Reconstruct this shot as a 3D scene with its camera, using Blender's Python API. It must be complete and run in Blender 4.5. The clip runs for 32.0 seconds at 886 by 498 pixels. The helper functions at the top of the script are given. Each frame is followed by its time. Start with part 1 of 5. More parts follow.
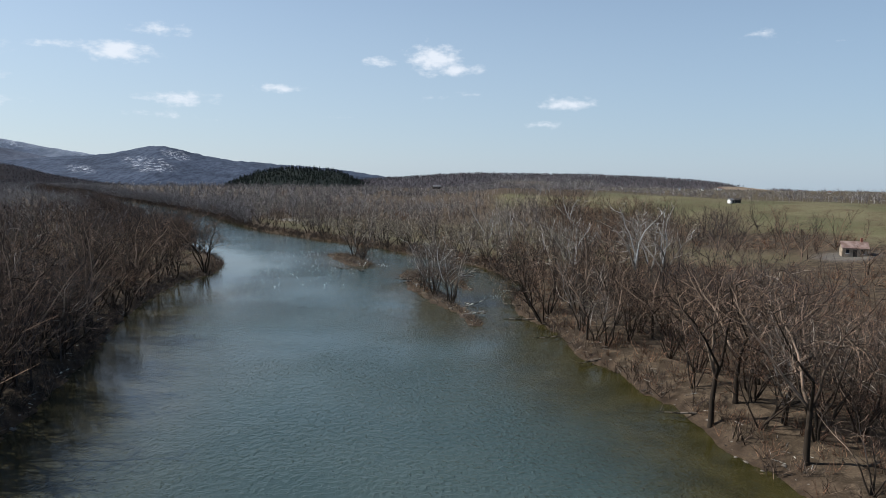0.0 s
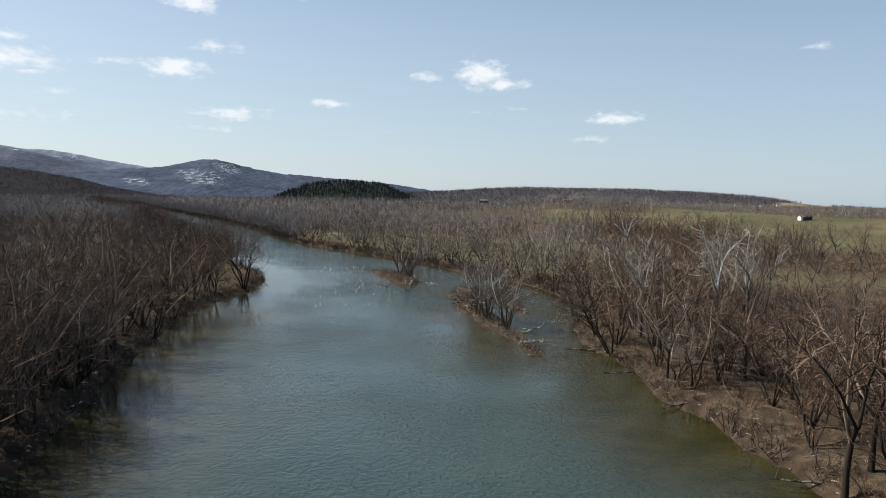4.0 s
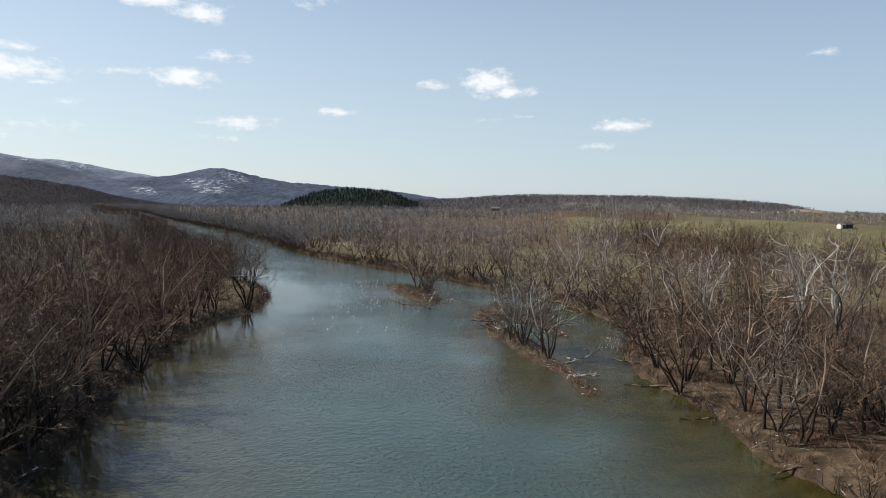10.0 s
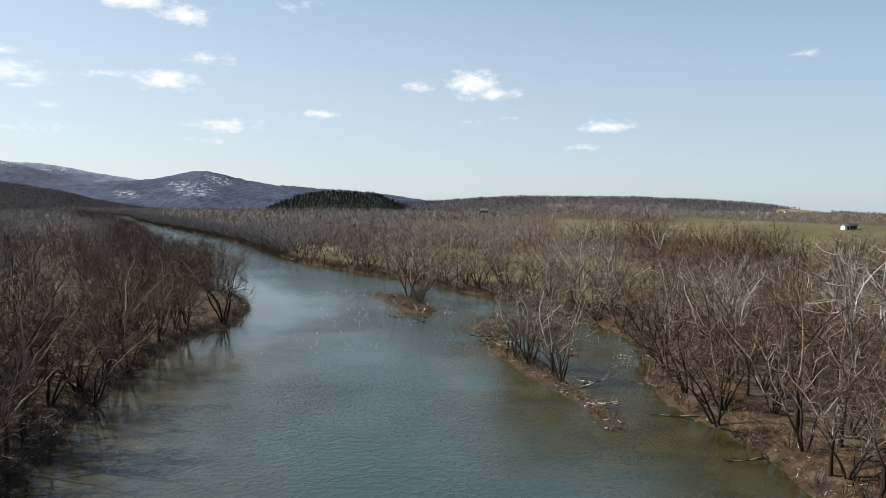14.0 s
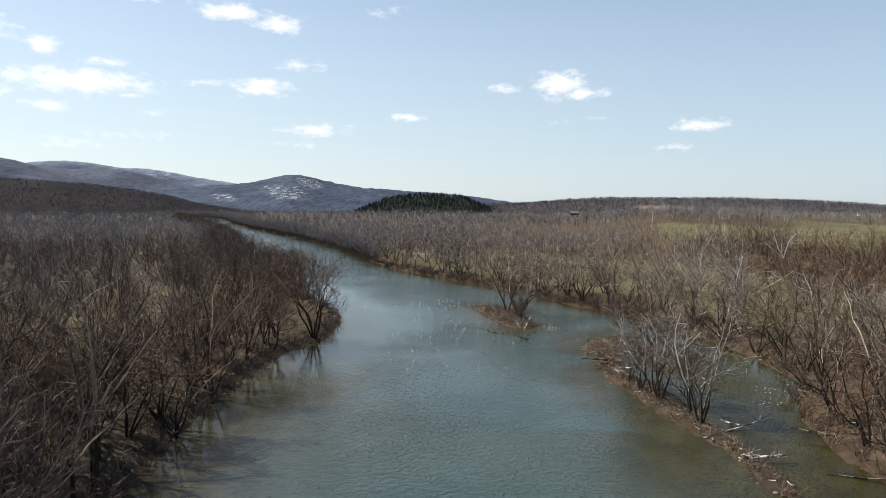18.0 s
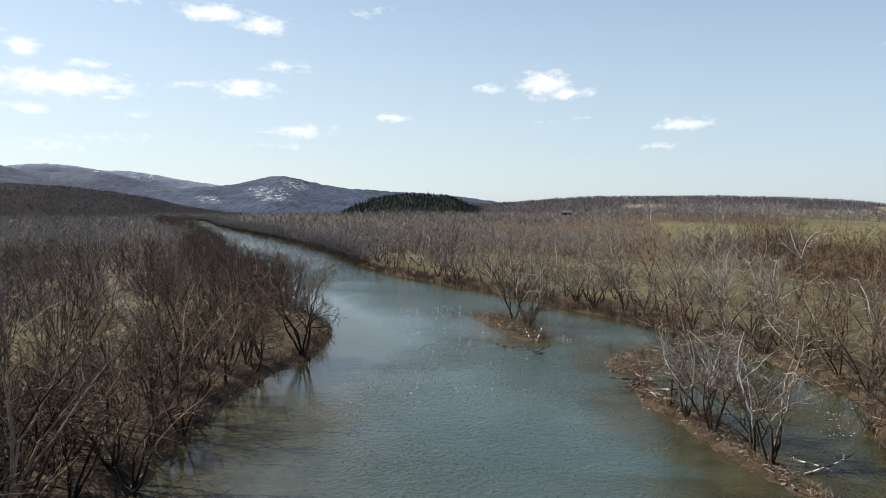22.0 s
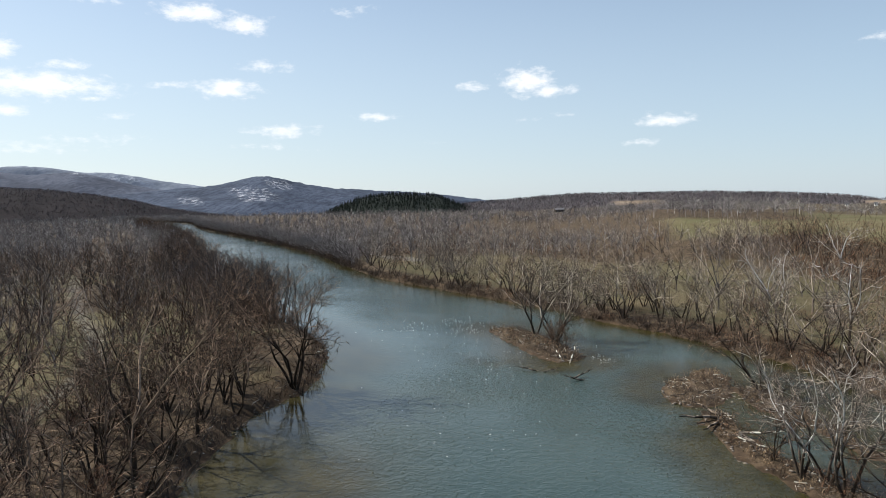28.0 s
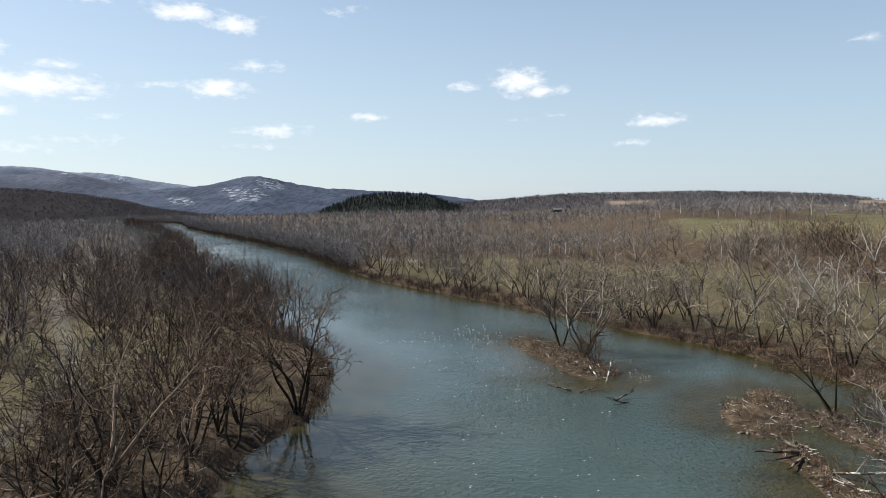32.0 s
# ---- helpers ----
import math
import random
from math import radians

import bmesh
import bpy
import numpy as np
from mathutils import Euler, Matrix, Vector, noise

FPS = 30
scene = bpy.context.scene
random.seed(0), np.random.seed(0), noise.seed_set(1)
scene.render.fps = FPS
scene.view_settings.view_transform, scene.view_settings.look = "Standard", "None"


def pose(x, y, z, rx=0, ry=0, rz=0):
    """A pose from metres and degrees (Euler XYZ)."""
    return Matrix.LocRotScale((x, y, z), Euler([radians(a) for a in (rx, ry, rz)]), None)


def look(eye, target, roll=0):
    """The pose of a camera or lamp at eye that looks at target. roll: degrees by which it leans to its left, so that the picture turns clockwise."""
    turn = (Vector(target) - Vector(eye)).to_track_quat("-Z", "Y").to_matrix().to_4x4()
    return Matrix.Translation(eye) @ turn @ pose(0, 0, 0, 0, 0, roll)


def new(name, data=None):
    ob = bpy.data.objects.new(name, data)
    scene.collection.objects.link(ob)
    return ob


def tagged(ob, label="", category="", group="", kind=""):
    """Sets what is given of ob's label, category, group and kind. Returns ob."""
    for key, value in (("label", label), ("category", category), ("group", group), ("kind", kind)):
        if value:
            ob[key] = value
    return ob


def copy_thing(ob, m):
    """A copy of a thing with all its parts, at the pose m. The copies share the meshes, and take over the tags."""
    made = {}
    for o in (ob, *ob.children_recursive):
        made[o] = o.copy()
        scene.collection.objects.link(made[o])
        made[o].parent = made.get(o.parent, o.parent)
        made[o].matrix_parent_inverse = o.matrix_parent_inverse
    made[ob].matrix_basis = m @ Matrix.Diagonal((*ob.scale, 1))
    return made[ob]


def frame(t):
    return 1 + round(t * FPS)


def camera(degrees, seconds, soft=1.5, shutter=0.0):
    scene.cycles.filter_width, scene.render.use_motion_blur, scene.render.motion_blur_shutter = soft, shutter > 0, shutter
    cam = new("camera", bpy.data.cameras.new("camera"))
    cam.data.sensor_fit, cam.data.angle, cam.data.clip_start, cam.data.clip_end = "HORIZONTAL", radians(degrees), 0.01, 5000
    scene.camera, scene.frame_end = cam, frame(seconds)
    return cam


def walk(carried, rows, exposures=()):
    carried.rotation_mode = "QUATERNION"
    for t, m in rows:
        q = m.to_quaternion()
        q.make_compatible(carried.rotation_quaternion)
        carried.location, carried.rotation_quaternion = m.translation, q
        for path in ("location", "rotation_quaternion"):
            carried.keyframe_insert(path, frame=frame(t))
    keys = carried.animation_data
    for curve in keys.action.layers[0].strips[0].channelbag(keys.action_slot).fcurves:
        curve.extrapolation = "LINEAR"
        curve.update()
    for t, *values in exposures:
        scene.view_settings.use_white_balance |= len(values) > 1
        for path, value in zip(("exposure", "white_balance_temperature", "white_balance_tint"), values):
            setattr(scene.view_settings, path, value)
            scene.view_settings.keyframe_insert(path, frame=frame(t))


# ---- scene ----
# ---- camera ----
cam = camera(65.14, 32.0, soft=0.15)
# seconds, east, north, height, yaw to the left, pitch, roll
PATH = [
    (0.0, -0.0, 0.0, 27.0, 0.0, -5.81, 0.66),
    (0.5, 0.0, 1.81, 27.0, 0.17, -5.67, 0.67),
    (1.0, -0.04, 3.54, 26.98, 0.35, -5.51, 0.73),
    (1.5, -0.21, 5.21, 26.95, 0.48, -5.37, 0.76),
    (2.0, -0.53, 6.84, 26.91, 0.78, -5.2, 0.88),
    (2.1, -0.6, 7.15, 26.9, 1.18, -5.17, 0.89),
    (2.2, -0.67, 7.47, 26.9, 2.16, -5.15, 0.9),
    (2.3, -0.74, 7.79, 26.89, 3.16, -5.13, 0.9),
    (2.4, -0.81, 8.11, 26.89, 3.45, -5.11, 0.91),
    (2.5, -0.88, 8.43, 26.88, 3.51, -5.08, 0.92),
    (4.5, -2.39, 14.37, 26.74, 3.93, -4.56, 1.07),
    (4.6, -2.47, 14.67, 26.75, 4.95, -4.54, 1.07),
    (4.7, -2.56, 14.97, 26.75, 5.07, -4.52, 1.07),
    (5.0, -2.81, 15.88, 26.77, 5.14, -4.46, 1.06),
    (6.0, -3.63, 18.8, 26.83, 5.15, -4.38, 1.01),
    (7.0, -4.44, 21.72, 26.88, 5.02, -4.31, 0.92),
    (8.0, -5.48, 24.52, 26.89, 4.79, -4.22, 0.89),
    (9.0, -6.38, 27.56, 26.87, 4.56, -4.13, 0.8),
    (10.0, -7.32, 30.59, 26.81, 4.32, -4.09, 0.73),
    (11.0, -8.17, 33.75, 26.8, 4.02, -4.04, 0.75),
    (12.0, -8.53, 36.76, 26.89, 3.79, -4.0, 0.69),
    (13.0, -9.45, 40.26, 26.97, 3.43, -3.98, 0.52),
    (14.0, -10.01, 43.69, 27.16, 3.21, -3.93, 0.4),
    (14.1, -10.09, 44.02, 27.17, 3.21, -3.95, 0.37),
    (14.2, -10.16, 44.34, 27.19, 3.93, -3.96, 0.33),
    (14.3, -10.24, 44.66, 27.21, 6.15, -3.98, 0.3),
    (14.4, -10.32, 44.98, 27.22, 8.64, -4.0, 0.27),
    (14.5, -10.39, 45.3, 27.24, 11.0, -4.01, 0.23),
    (16.5, -12.93, 51.53, 27.68, 10.59, -3.87, 0.24),
    (17.0, -13.48, 53.14, 27.79, 10.53, -3.86, 0.28),
    (18.0, -14.88, 56.42, 27.96, 10.25, -3.81, 0.18),
    (19.0, -16.24, 59.83, 28.0, 9.98, -3.78, 0.01),
    (20.0, -17.8, 63.48, 27.96, 9.69, -3.76, -0.05),
    (21.0, -19.24, 67.37, 27.85, 9.42, -3.77, -0.18),
    (22.0, -20.74, 70.96, 27.81, 9.13, -3.78, -0.28),
    (23.0, -22.14, 74.66, 27.82, 8.89, -3.79, -0.38),
    (24.0, -23.62, 78.2, 27.79, 8.69, -3.8, -0.44),
    (25.0, -25.12, 81.67, 27.77, 8.45, -3.82, -0.51),
    (25.5, -25.85, 83.36, 27.76, 8.32, -3.84, -0.63),
    (27.5, -28.47, 89.93, 27.85, 8.0, -3.91, -0.91),
    (28.0, -29.22, 91.46, 27.87, 7.92, -3.92, -0.97),
    (29.0, -30.9, 94.4, 27.87, 7.68, -3.93, -0.96),
    (30.0, -32.37, 97.38, 27.86, 7.52, -3.93, -0.96),
    (31.0, -33.86, 100.62, 27.78, 7.4, -3.93, -0.98),
    (32.0, -35.46, 103.87, 27.66, 7.23, -3.92, -0.97),
]


def ahead(x, y, z, yaw, pitch, roll):
    a, b = radians(yaw), radians(pitch)
    way = Vector((-math.sin(a) * math.cos(b), math.cos(a) * math.cos(b), math.sin(b)))
    eye = Vector((x, y, z))
    return look(eye, eye + way * 100.0, roll)


walk(cam, [(r[0], ahead(*r[1:])) for r in PATH], exposures=[(0.0, 0.46, 6000, 10), (5.0, 0.62, 6400, 10), (13.0, 0.68, 6500, 10), (17.0, 0.8, 6500, 10), (23.0, 0.82, 6500, 10), (32.0, 0.73, 6350, 10)])

# ---- sky and sun ----
SUN_AZ, SUN_EL = -76.0, 42.0
world = bpy.data.worlds.new("sky")
scene.world = world
world.use_nodes = True
wn, wl = world.node_tree.nodes, world.node_tree.links
wn.clear()


def wmath(op, a, b=None, c=None):
    n = wn.new("ShaderNodeMath")
    n.operation = op
    for slot, v in zip(n.inputs, (a, b, c)):
        if v is None:
            continue
        if isinstance(v, (int, float)):
            slot.default_value = v
        else:
            wl.new(v, slot)
    return n.outputs[0]


sky = wn.new("ShaderNodeTexSky")
sky.sky_type, sky.sun_disc = "NISHITA", False
sky.sun_elevation, sky.sun_rotation = radians(SUN_EL), radians(SUN_AZ)
sky.air_density, sky.dust_density, sky.ozone_density = 1.0, 0.35, 1.0
# fair-weather cumulus: azimuth, elevation, half width, half height in degrees, thickness
CLOUDS_A = [
    (-23.6, 9.0, 1.7, 0.8, 1.0), (-0.2, 9.5, 1.5, 1.2, 1.0), (1.6, 8.7, 1.5, 0.55, 0.9), (-4.6, 9.15, 1.0, 0.5, 0.75),
    (-19.3, 5.8, 1.9, 0.6, 0.85), (-25.7, 14.4, 2.1, 0.8, 0.95), (-22.1, 13.7, 1.5, 0.85, 0.9), (-36.5, 8.7, 3.7, 1.0, 1.0),
    (-20.5, 10.7, 1.5, 0.6, 0.7), (-12.6, 6.9, 1.3, 0.4, 0.75), (10.8, 6.0, 1.7, 0.55, 0.85), (9.3, 6.35, 0.6, 0.4, 0.7),
    (8.9, 4.4, 1.2, 0.3, 0.7), (-34.7, 10.2, 1.2, 0.5, 0.7), (-38.5, 6.8, 1.3, 0.5, 0.8), (24.9, 10.7, 0.9, 0.45, 0.65),
]
CLOUDS_B = [
    (-33.1, 7.9, 0.8, 0.3, 0.7), (-14.2, 15.0, 1.6, 0.6, 0.5), (-27.6, 9.1, 1.7, 0.35, 0.6), (-0.3, 6.5, 1.2, 0.35, 0.4),
    (2.7, 6.7, 1.2, 0.35, 0.4), (-31.6, 6.7, 0.9, 0.4, 0.6), (-38.7, 11.0, 0.8, 0.8, 0.9), (-21.1, 4.6, 1.7, 0.35, 0.5),
    (-33.7, 5.0, 3.0, 0.6, 0.5), (-37.0, 4.4, 3.6, 0.6, 0.5), (-18.0, 4.3, 0.8, 0.25, 0.4), (-33.0, 14.7, 2.4, 0.4, 0.5),
    (29.5, 9.9, 1.5, 0.25, 0.35), (-42.5, 7.6, 1.6, 0.7, 0.8), (-44.0, 12.0, 3.0, 1.1, 0.9), (-8.0, 4.8, 1.0, 0.2, 0.35),
]
coord = wn.new("ShaderNodeTexCoord")
split = wn.new("ShaderNodeSeparateXYZ")
wl.new(coord.outputs["Generated"], split.inputs[0])
azim = wmath("MULTIPLY", wmath("ARCTAN2", split.outputs[0], split.outputs[1]), 180 / math.pi)
elev = wmath("MULTIPLY", wmath("ARCSINE", split.outputs[2]), 180 / math.pi)
flat = wn.new("ShaderNodeCombineXYZ")
wl.new(azim, flat.inputs[0]), wl.new(elev, flat.inputs[1])
puff = wn.new("ShaderNodeTexNoise")
puff.inputs["Scale"].default_value, puff.inputs["Detail"].default_value, puff.inputs["Roughness"].default_value = 1.1, 6.0, 0.6
stretch = wn.new("ShaderNodeVectorMath")
stretch.operation, stretch.inputs[1].default_value = "MULTIPLY", (0.75, 1.5, 1.0)
wl.new(flat.outputs[0], stretch.inputs[0]), wl.new(stretch.outputs[0], puff.inputs["Vector"])
total = None
for az, el, hw, hh, thick in CLOUDS_A + CLOUDS_B:
    off = wn.new("ShaderNodeVectorMath")
    off.operation, off.inputs[1].default_value = "SUBTRACT", (az - (1.2 if az < -18 else 0.7), el, 0)
    wl.new(flat.outputs[0], off.inputs[0])
    sized = wn.new("ShaderNodeVectorMath")
    sized.operation, sized.inputs[1].default_value = "MULTIPLY", (0.82 / hw, 1.18 / hh, 0)
    wl.new(off.outputs[0], sized.inputs[0])
    length = wn.new("ShaderNodeVectorMath")
    length.operation = "LENGTH"
    wl.new(sized.outputs[0], length.inputs[0])
    body = wmath("MULTIPLY_ADD", length.outputs["Value"], -thick * 0.55, thick)
    total = body if total is None else wmath("MAXIMUM", total, body)
dense = wmath("MULTIPLY_ADD", puff.outputs[0], 1.35, wmath("ADD", total, -1.02))
edge = wn.new("ShaderNodeMapRange")
edge.interpolation_type = "SMOOTHSTEP"
edge.inputs["From Min"].default_value, edge.inputs["From Max"].default_value = -0.1, 0.56
wl.new(dense, edge.inputs["Value"])
cover = wmath("MULTIPLY", edge.outputs[0], 0.92)
haze = wn.new("ShaderNodeMapRange")
haze.interpolation_type = "SMOOTHSTEP"
haze.inputs["From Min"].default_value, haze.inputs["From Max"].default_value = 34.0, -1.0
haze.inputs["To Max"].default_value = 0.72
wl.new(elev, haze.inputs["Value"])
veil = wn.new("ShaderNodeMixRGB")
sunward = wn.new("ShaderNodeMapRange")
sunward.inputs["From Min"].default_value, sunward.inputs["From Max"].default_value = -60.0, 50.0
wl.new(azim, sunward.inputs["Value"])
tint = wn.new("ShaderNodeMixRGB")
tint.inputs[1].default_value, tint.inputs[2].default_value = (6.3, 7.1, 7.6, 1), (3.7, 4.9, 6.15, 1)
wl.new(sunward.outputs[0], tint.inputs[0]), wl.new(tint.outputs[0], veil.inputs[2])
wl.new(haze.outputs[0], veil.inputs[0]), wl.new(sky.outputs[0], veil.inputs[1])
mixed = wn.new("ShaderNodeMixRGB")
mixed.inputs[2].default_value = (8.6, 8.75, 8.9, 1)
wl.new(cover, mixed.inputs[0]), wl.new(veil.outputs[0], mixed.inputs[1])
background = wn.new("ShaderNodeBackground")
background.inputs["Strength"].default_value = 0.074
wl.new(mixed.outputs[0], background.inputs["Color"])
wout = wn.new("ShaderNodeOutputWorld")
wl.new(background.outputs[0], wout.inputs["Surface"])

sun = new("sun", bpy.data.lights.new("sun", "SUN"))
sun.data.energy, sun.data.angle, sun.data.color = 5.0, radians(0.53), (1.0, 0.93, 0.83)
sun.matrix_world = look((0, 0, 0), (-math.sin(radians(SUN_AZ)) * math.cos(radians(SUN_EL)), -math.cos(radians(SUN_AZ)) * math.cos(radians(SUN_EL)), -math.sin(radians(SUN_EL))))


# ---- materials ----
class Nodes:
    """A short way to write node trees."""

    def __init__(self, name):
        self.mat = bpy.data.materials.new(name)
        self.mat.use_nodes = True
        self.n, self.l = self.mat.node_tree.nodes, self.mat.node_tree.links
        self.shader = self.n["Principled BSDF"]
        self.place = self.n.new("ShaderNodeNewGeometry").outputs["Position"]

    def put(self, value, slot):
        if isinstance(value, bpy.types.NodeSocket):
            self.l.new(value, slot)
        elif isinstance(value, tuple) and len(value) == 3 and slot.type == "RGBA":
            slot.default_value = (*value, 1)
        else:
            slot.default_value = value

    def noise(self, scale, detail=4.0, rough=0.55, vector=None, stretch=None):
        t = self.n.new("ShaderNodeTexNoise")
        t.inputs["Scale"].default_value, t.inputs["Detail"].default_value, t.inputs["Roughness"].default_value = scale, detail, rough
        v = vector or self.place
        if stretch:
            m = self.n.new("ShaderNodeVectorMath")
            m.operation, m.inputs[1].default_value = "MULTIPLY", stretch
            self.l.new(v, m.inputs[0])
            v = m.outputs[0]
        self.l.new(v, t.inputs["Vector"])
        return t.outputs[0]

    def ramp(self, value, low, high, to=(0.0, 1.0)):
        m = self.n.new("ShaderNodeMapRange")
        m.interpolation_type = "SMOOTHSTEP"
        for slot, v in zip(("From Min", "From Max", "To Min", "To Max"), (low, high, *to)):
            m.inputs[slot].default_value = v
        self.put(value, m.inputs["Value"])
        return m.outputs[0]

    def math(self, op, a, b=0.0):
        m = self.n.new("ShaderNodeMath")
        m.operation = op
        self.put(a, m.inputs[0]), self.put(b, m.inputs[1])
        return m.outputs[0]

    def mix(self, fac, a, b, kind="MIX"):
        m = self.n.new("ShaderNodeMixRGB")
        m.blend_type = kind
        self.put(fac, m.inputs[0]), self.put(a, m.inputs[1]), self.put(b, m.inputs[2])
        return m.outputs[0]

    def attribute(self, name):
        a = self.n.new("ShaderNodeAttribute")
        a.attribute_name = name
        return a.outputs["Fac"]

    def bump(self, height, strength, distance):
        b = self.n.new("ShaderNodeBump")
        b.inputs["Strength"].default_value, b.inputs["Distance"].default_value = strength, distance
        self.l.new(height, b.inputs["Height"])
        self.l.new(b.outputs[0], self.shader.inputs["Normal"])

    def done(self, color, rough=0.9, spec=0.3, metal=0.0):
        self.put(color, self.shader.inputs["Base Color"])
        self.put(rough, self.shader.inputs["Roughness"])
        self.shader.inputs["Specular IOR Level"].default_value = spec
        self.shader.inputs["Metallic"].default_value = metal
        return self.mat


def bark_material(name, dark, light, scale=1.2, random="object", pale=None, turn=1.0):
    """Bark: streaks along the wood, blotches, a tone of its own for each tree or twig, and painted shade and sun
    flecks.
    """
    m = Nodes(name)
    if random == "object":
        r = m.n.new("ShaderNodeObjectInfo").outputs["Random"]
    else:
        r = m.attribute("tone")
    streak = m.noise(scale, 5.0, 0.6, stretch=(3, 3, 0.6))
    shoot = m.n.new("ShaderNodeNewGeometry").outputs["Random Per Island"]
    c = m.mix(m.ramp(streak, 0.35, 0.68), dark, light)
    grey = 0.55 * sum(light) / 3
    c = m.mix(m.ramp(r, 0.0, 0.5, (0.75, 0.0)), c, tuple(0.5 * v for v in dark))
    c = m.mix(m.ramp(r, 0.6, 1.0, (0.0, 0.5)), c, (grey * 1.12, grey * 1.05, grey))
    # random shoots darkened and paled, painting shade and sun flecks into the wood
    c = m.mix(m.ramp(shoot, 0.15, 0.62, (0.85, 0.0)), c, tuple(0.33 * v for v in dark))
    c = m.mix(m.ramp(shoot, 0.72, 0.94, (0.0, 0.8)), c, tuple(min(0.6, 1.75 * v) for v in light))
    if random != "object":
        stand = m.ramp(m.noise(0.025, 3.0, 0.5), 0.42, 0.62, (0.0, 0.45))
        c = m.mix(stand, c, (grey * 0.95, grey * 0.9, grey * 0.9))
    # low trunks take a darker colour: painted shade, but real brown bark on sycamores
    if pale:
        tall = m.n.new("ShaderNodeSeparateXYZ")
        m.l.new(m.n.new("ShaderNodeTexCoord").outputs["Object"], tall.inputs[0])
        flake_shade = m.math("ADD", m.math("MULTIPLY", tall.outputs[2], 0.1), m.noise(0.7, 3.0))
        c = m.mix(m.ramp(flake_shade, turn, turn + 0.4), pale, c)
    m.bump(streak, 0.6, 0.04)
    return m.done(c, 0.92, 0.15)


# the last colour paints shade into the lower trunk
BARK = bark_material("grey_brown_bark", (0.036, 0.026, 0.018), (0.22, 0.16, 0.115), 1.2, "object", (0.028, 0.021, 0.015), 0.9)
TWIG = bark_material("brown_twigs", (0.062, 0.038, 0.025), (0.215, 0.145, 0.098), 0.6)
TWIG_GREY = bark_material("grey_twigs", (0.085, 0.067, 0.053), (0.3, 0.25, 0.205), 0.6)
# both limb barks also carry shade painted on the lower trunk
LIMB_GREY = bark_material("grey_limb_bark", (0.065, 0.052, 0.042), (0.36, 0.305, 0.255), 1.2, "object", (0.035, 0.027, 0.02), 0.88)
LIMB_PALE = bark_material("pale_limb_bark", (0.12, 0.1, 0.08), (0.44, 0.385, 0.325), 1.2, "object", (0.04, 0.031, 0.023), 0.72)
TWIG_RED = bark_material("reddish_brush", (0.085, 0.042, 0.025), (0.19, 0.108, 0.066), 0.6)
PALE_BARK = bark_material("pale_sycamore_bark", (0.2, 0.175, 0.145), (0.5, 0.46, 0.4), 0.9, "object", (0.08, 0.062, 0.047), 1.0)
TWIG_PALE = bark_material("pale_twigs", (0.15, 0.112, 0.082), (0.37, 0.305, 0.24), 0.6)
# greyed and lightened so that the far woods carry haze in their colour
WOODS = bark_material("hazed_far_woodland", (0.115, 0.096, 0.09), (0.38, 0.33, 0.31), 0.05, "island")
RIDGE_WOODS = bark_material("ridge_woods", (0.1, 0.09, 0.096), (0.21, 0.182, 0.185), 0.05, "island")
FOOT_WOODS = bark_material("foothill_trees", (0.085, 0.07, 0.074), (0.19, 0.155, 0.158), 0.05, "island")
CONIFER = bark_material("conifer_needles", (0.014, 0.021, 0.016), (0.032, 0.043, 0.032), 0.05, "island")
GREY_STUFF = bark_material("grey_woodland_twigs", (0.075, 0.058, 0.047), (0.36, 0.295, 0.245), 0.5, "island")
TWIG_STUFF = bark_material("woodland_twigs", (0.045, 0.028, 0.019), (0.19, 0.125, 0.084), 0.3, "island")
RED_STUFF = bark_material("brushwood_twigs", (0.105, 0.054, 0.032), (0.2, 0.118, 0.072), 0.3, "island")
DARK_BRUSH = bark_material("dark_bank_brush", (0.05, 0.035, 0.025), (0.14, 0.1, 0.073), 0.3, "island")
DRY_GRASS = bark_material("dry_grass", (0.15, 0.1, 0.058), (0.34, 0.25, 0.155), 0.3, "island")
DRIFT = bark_material("weathered_driftwood", (0.15, 0.125, 0.1), (0.4, 0.36, 0.3), 2.0)


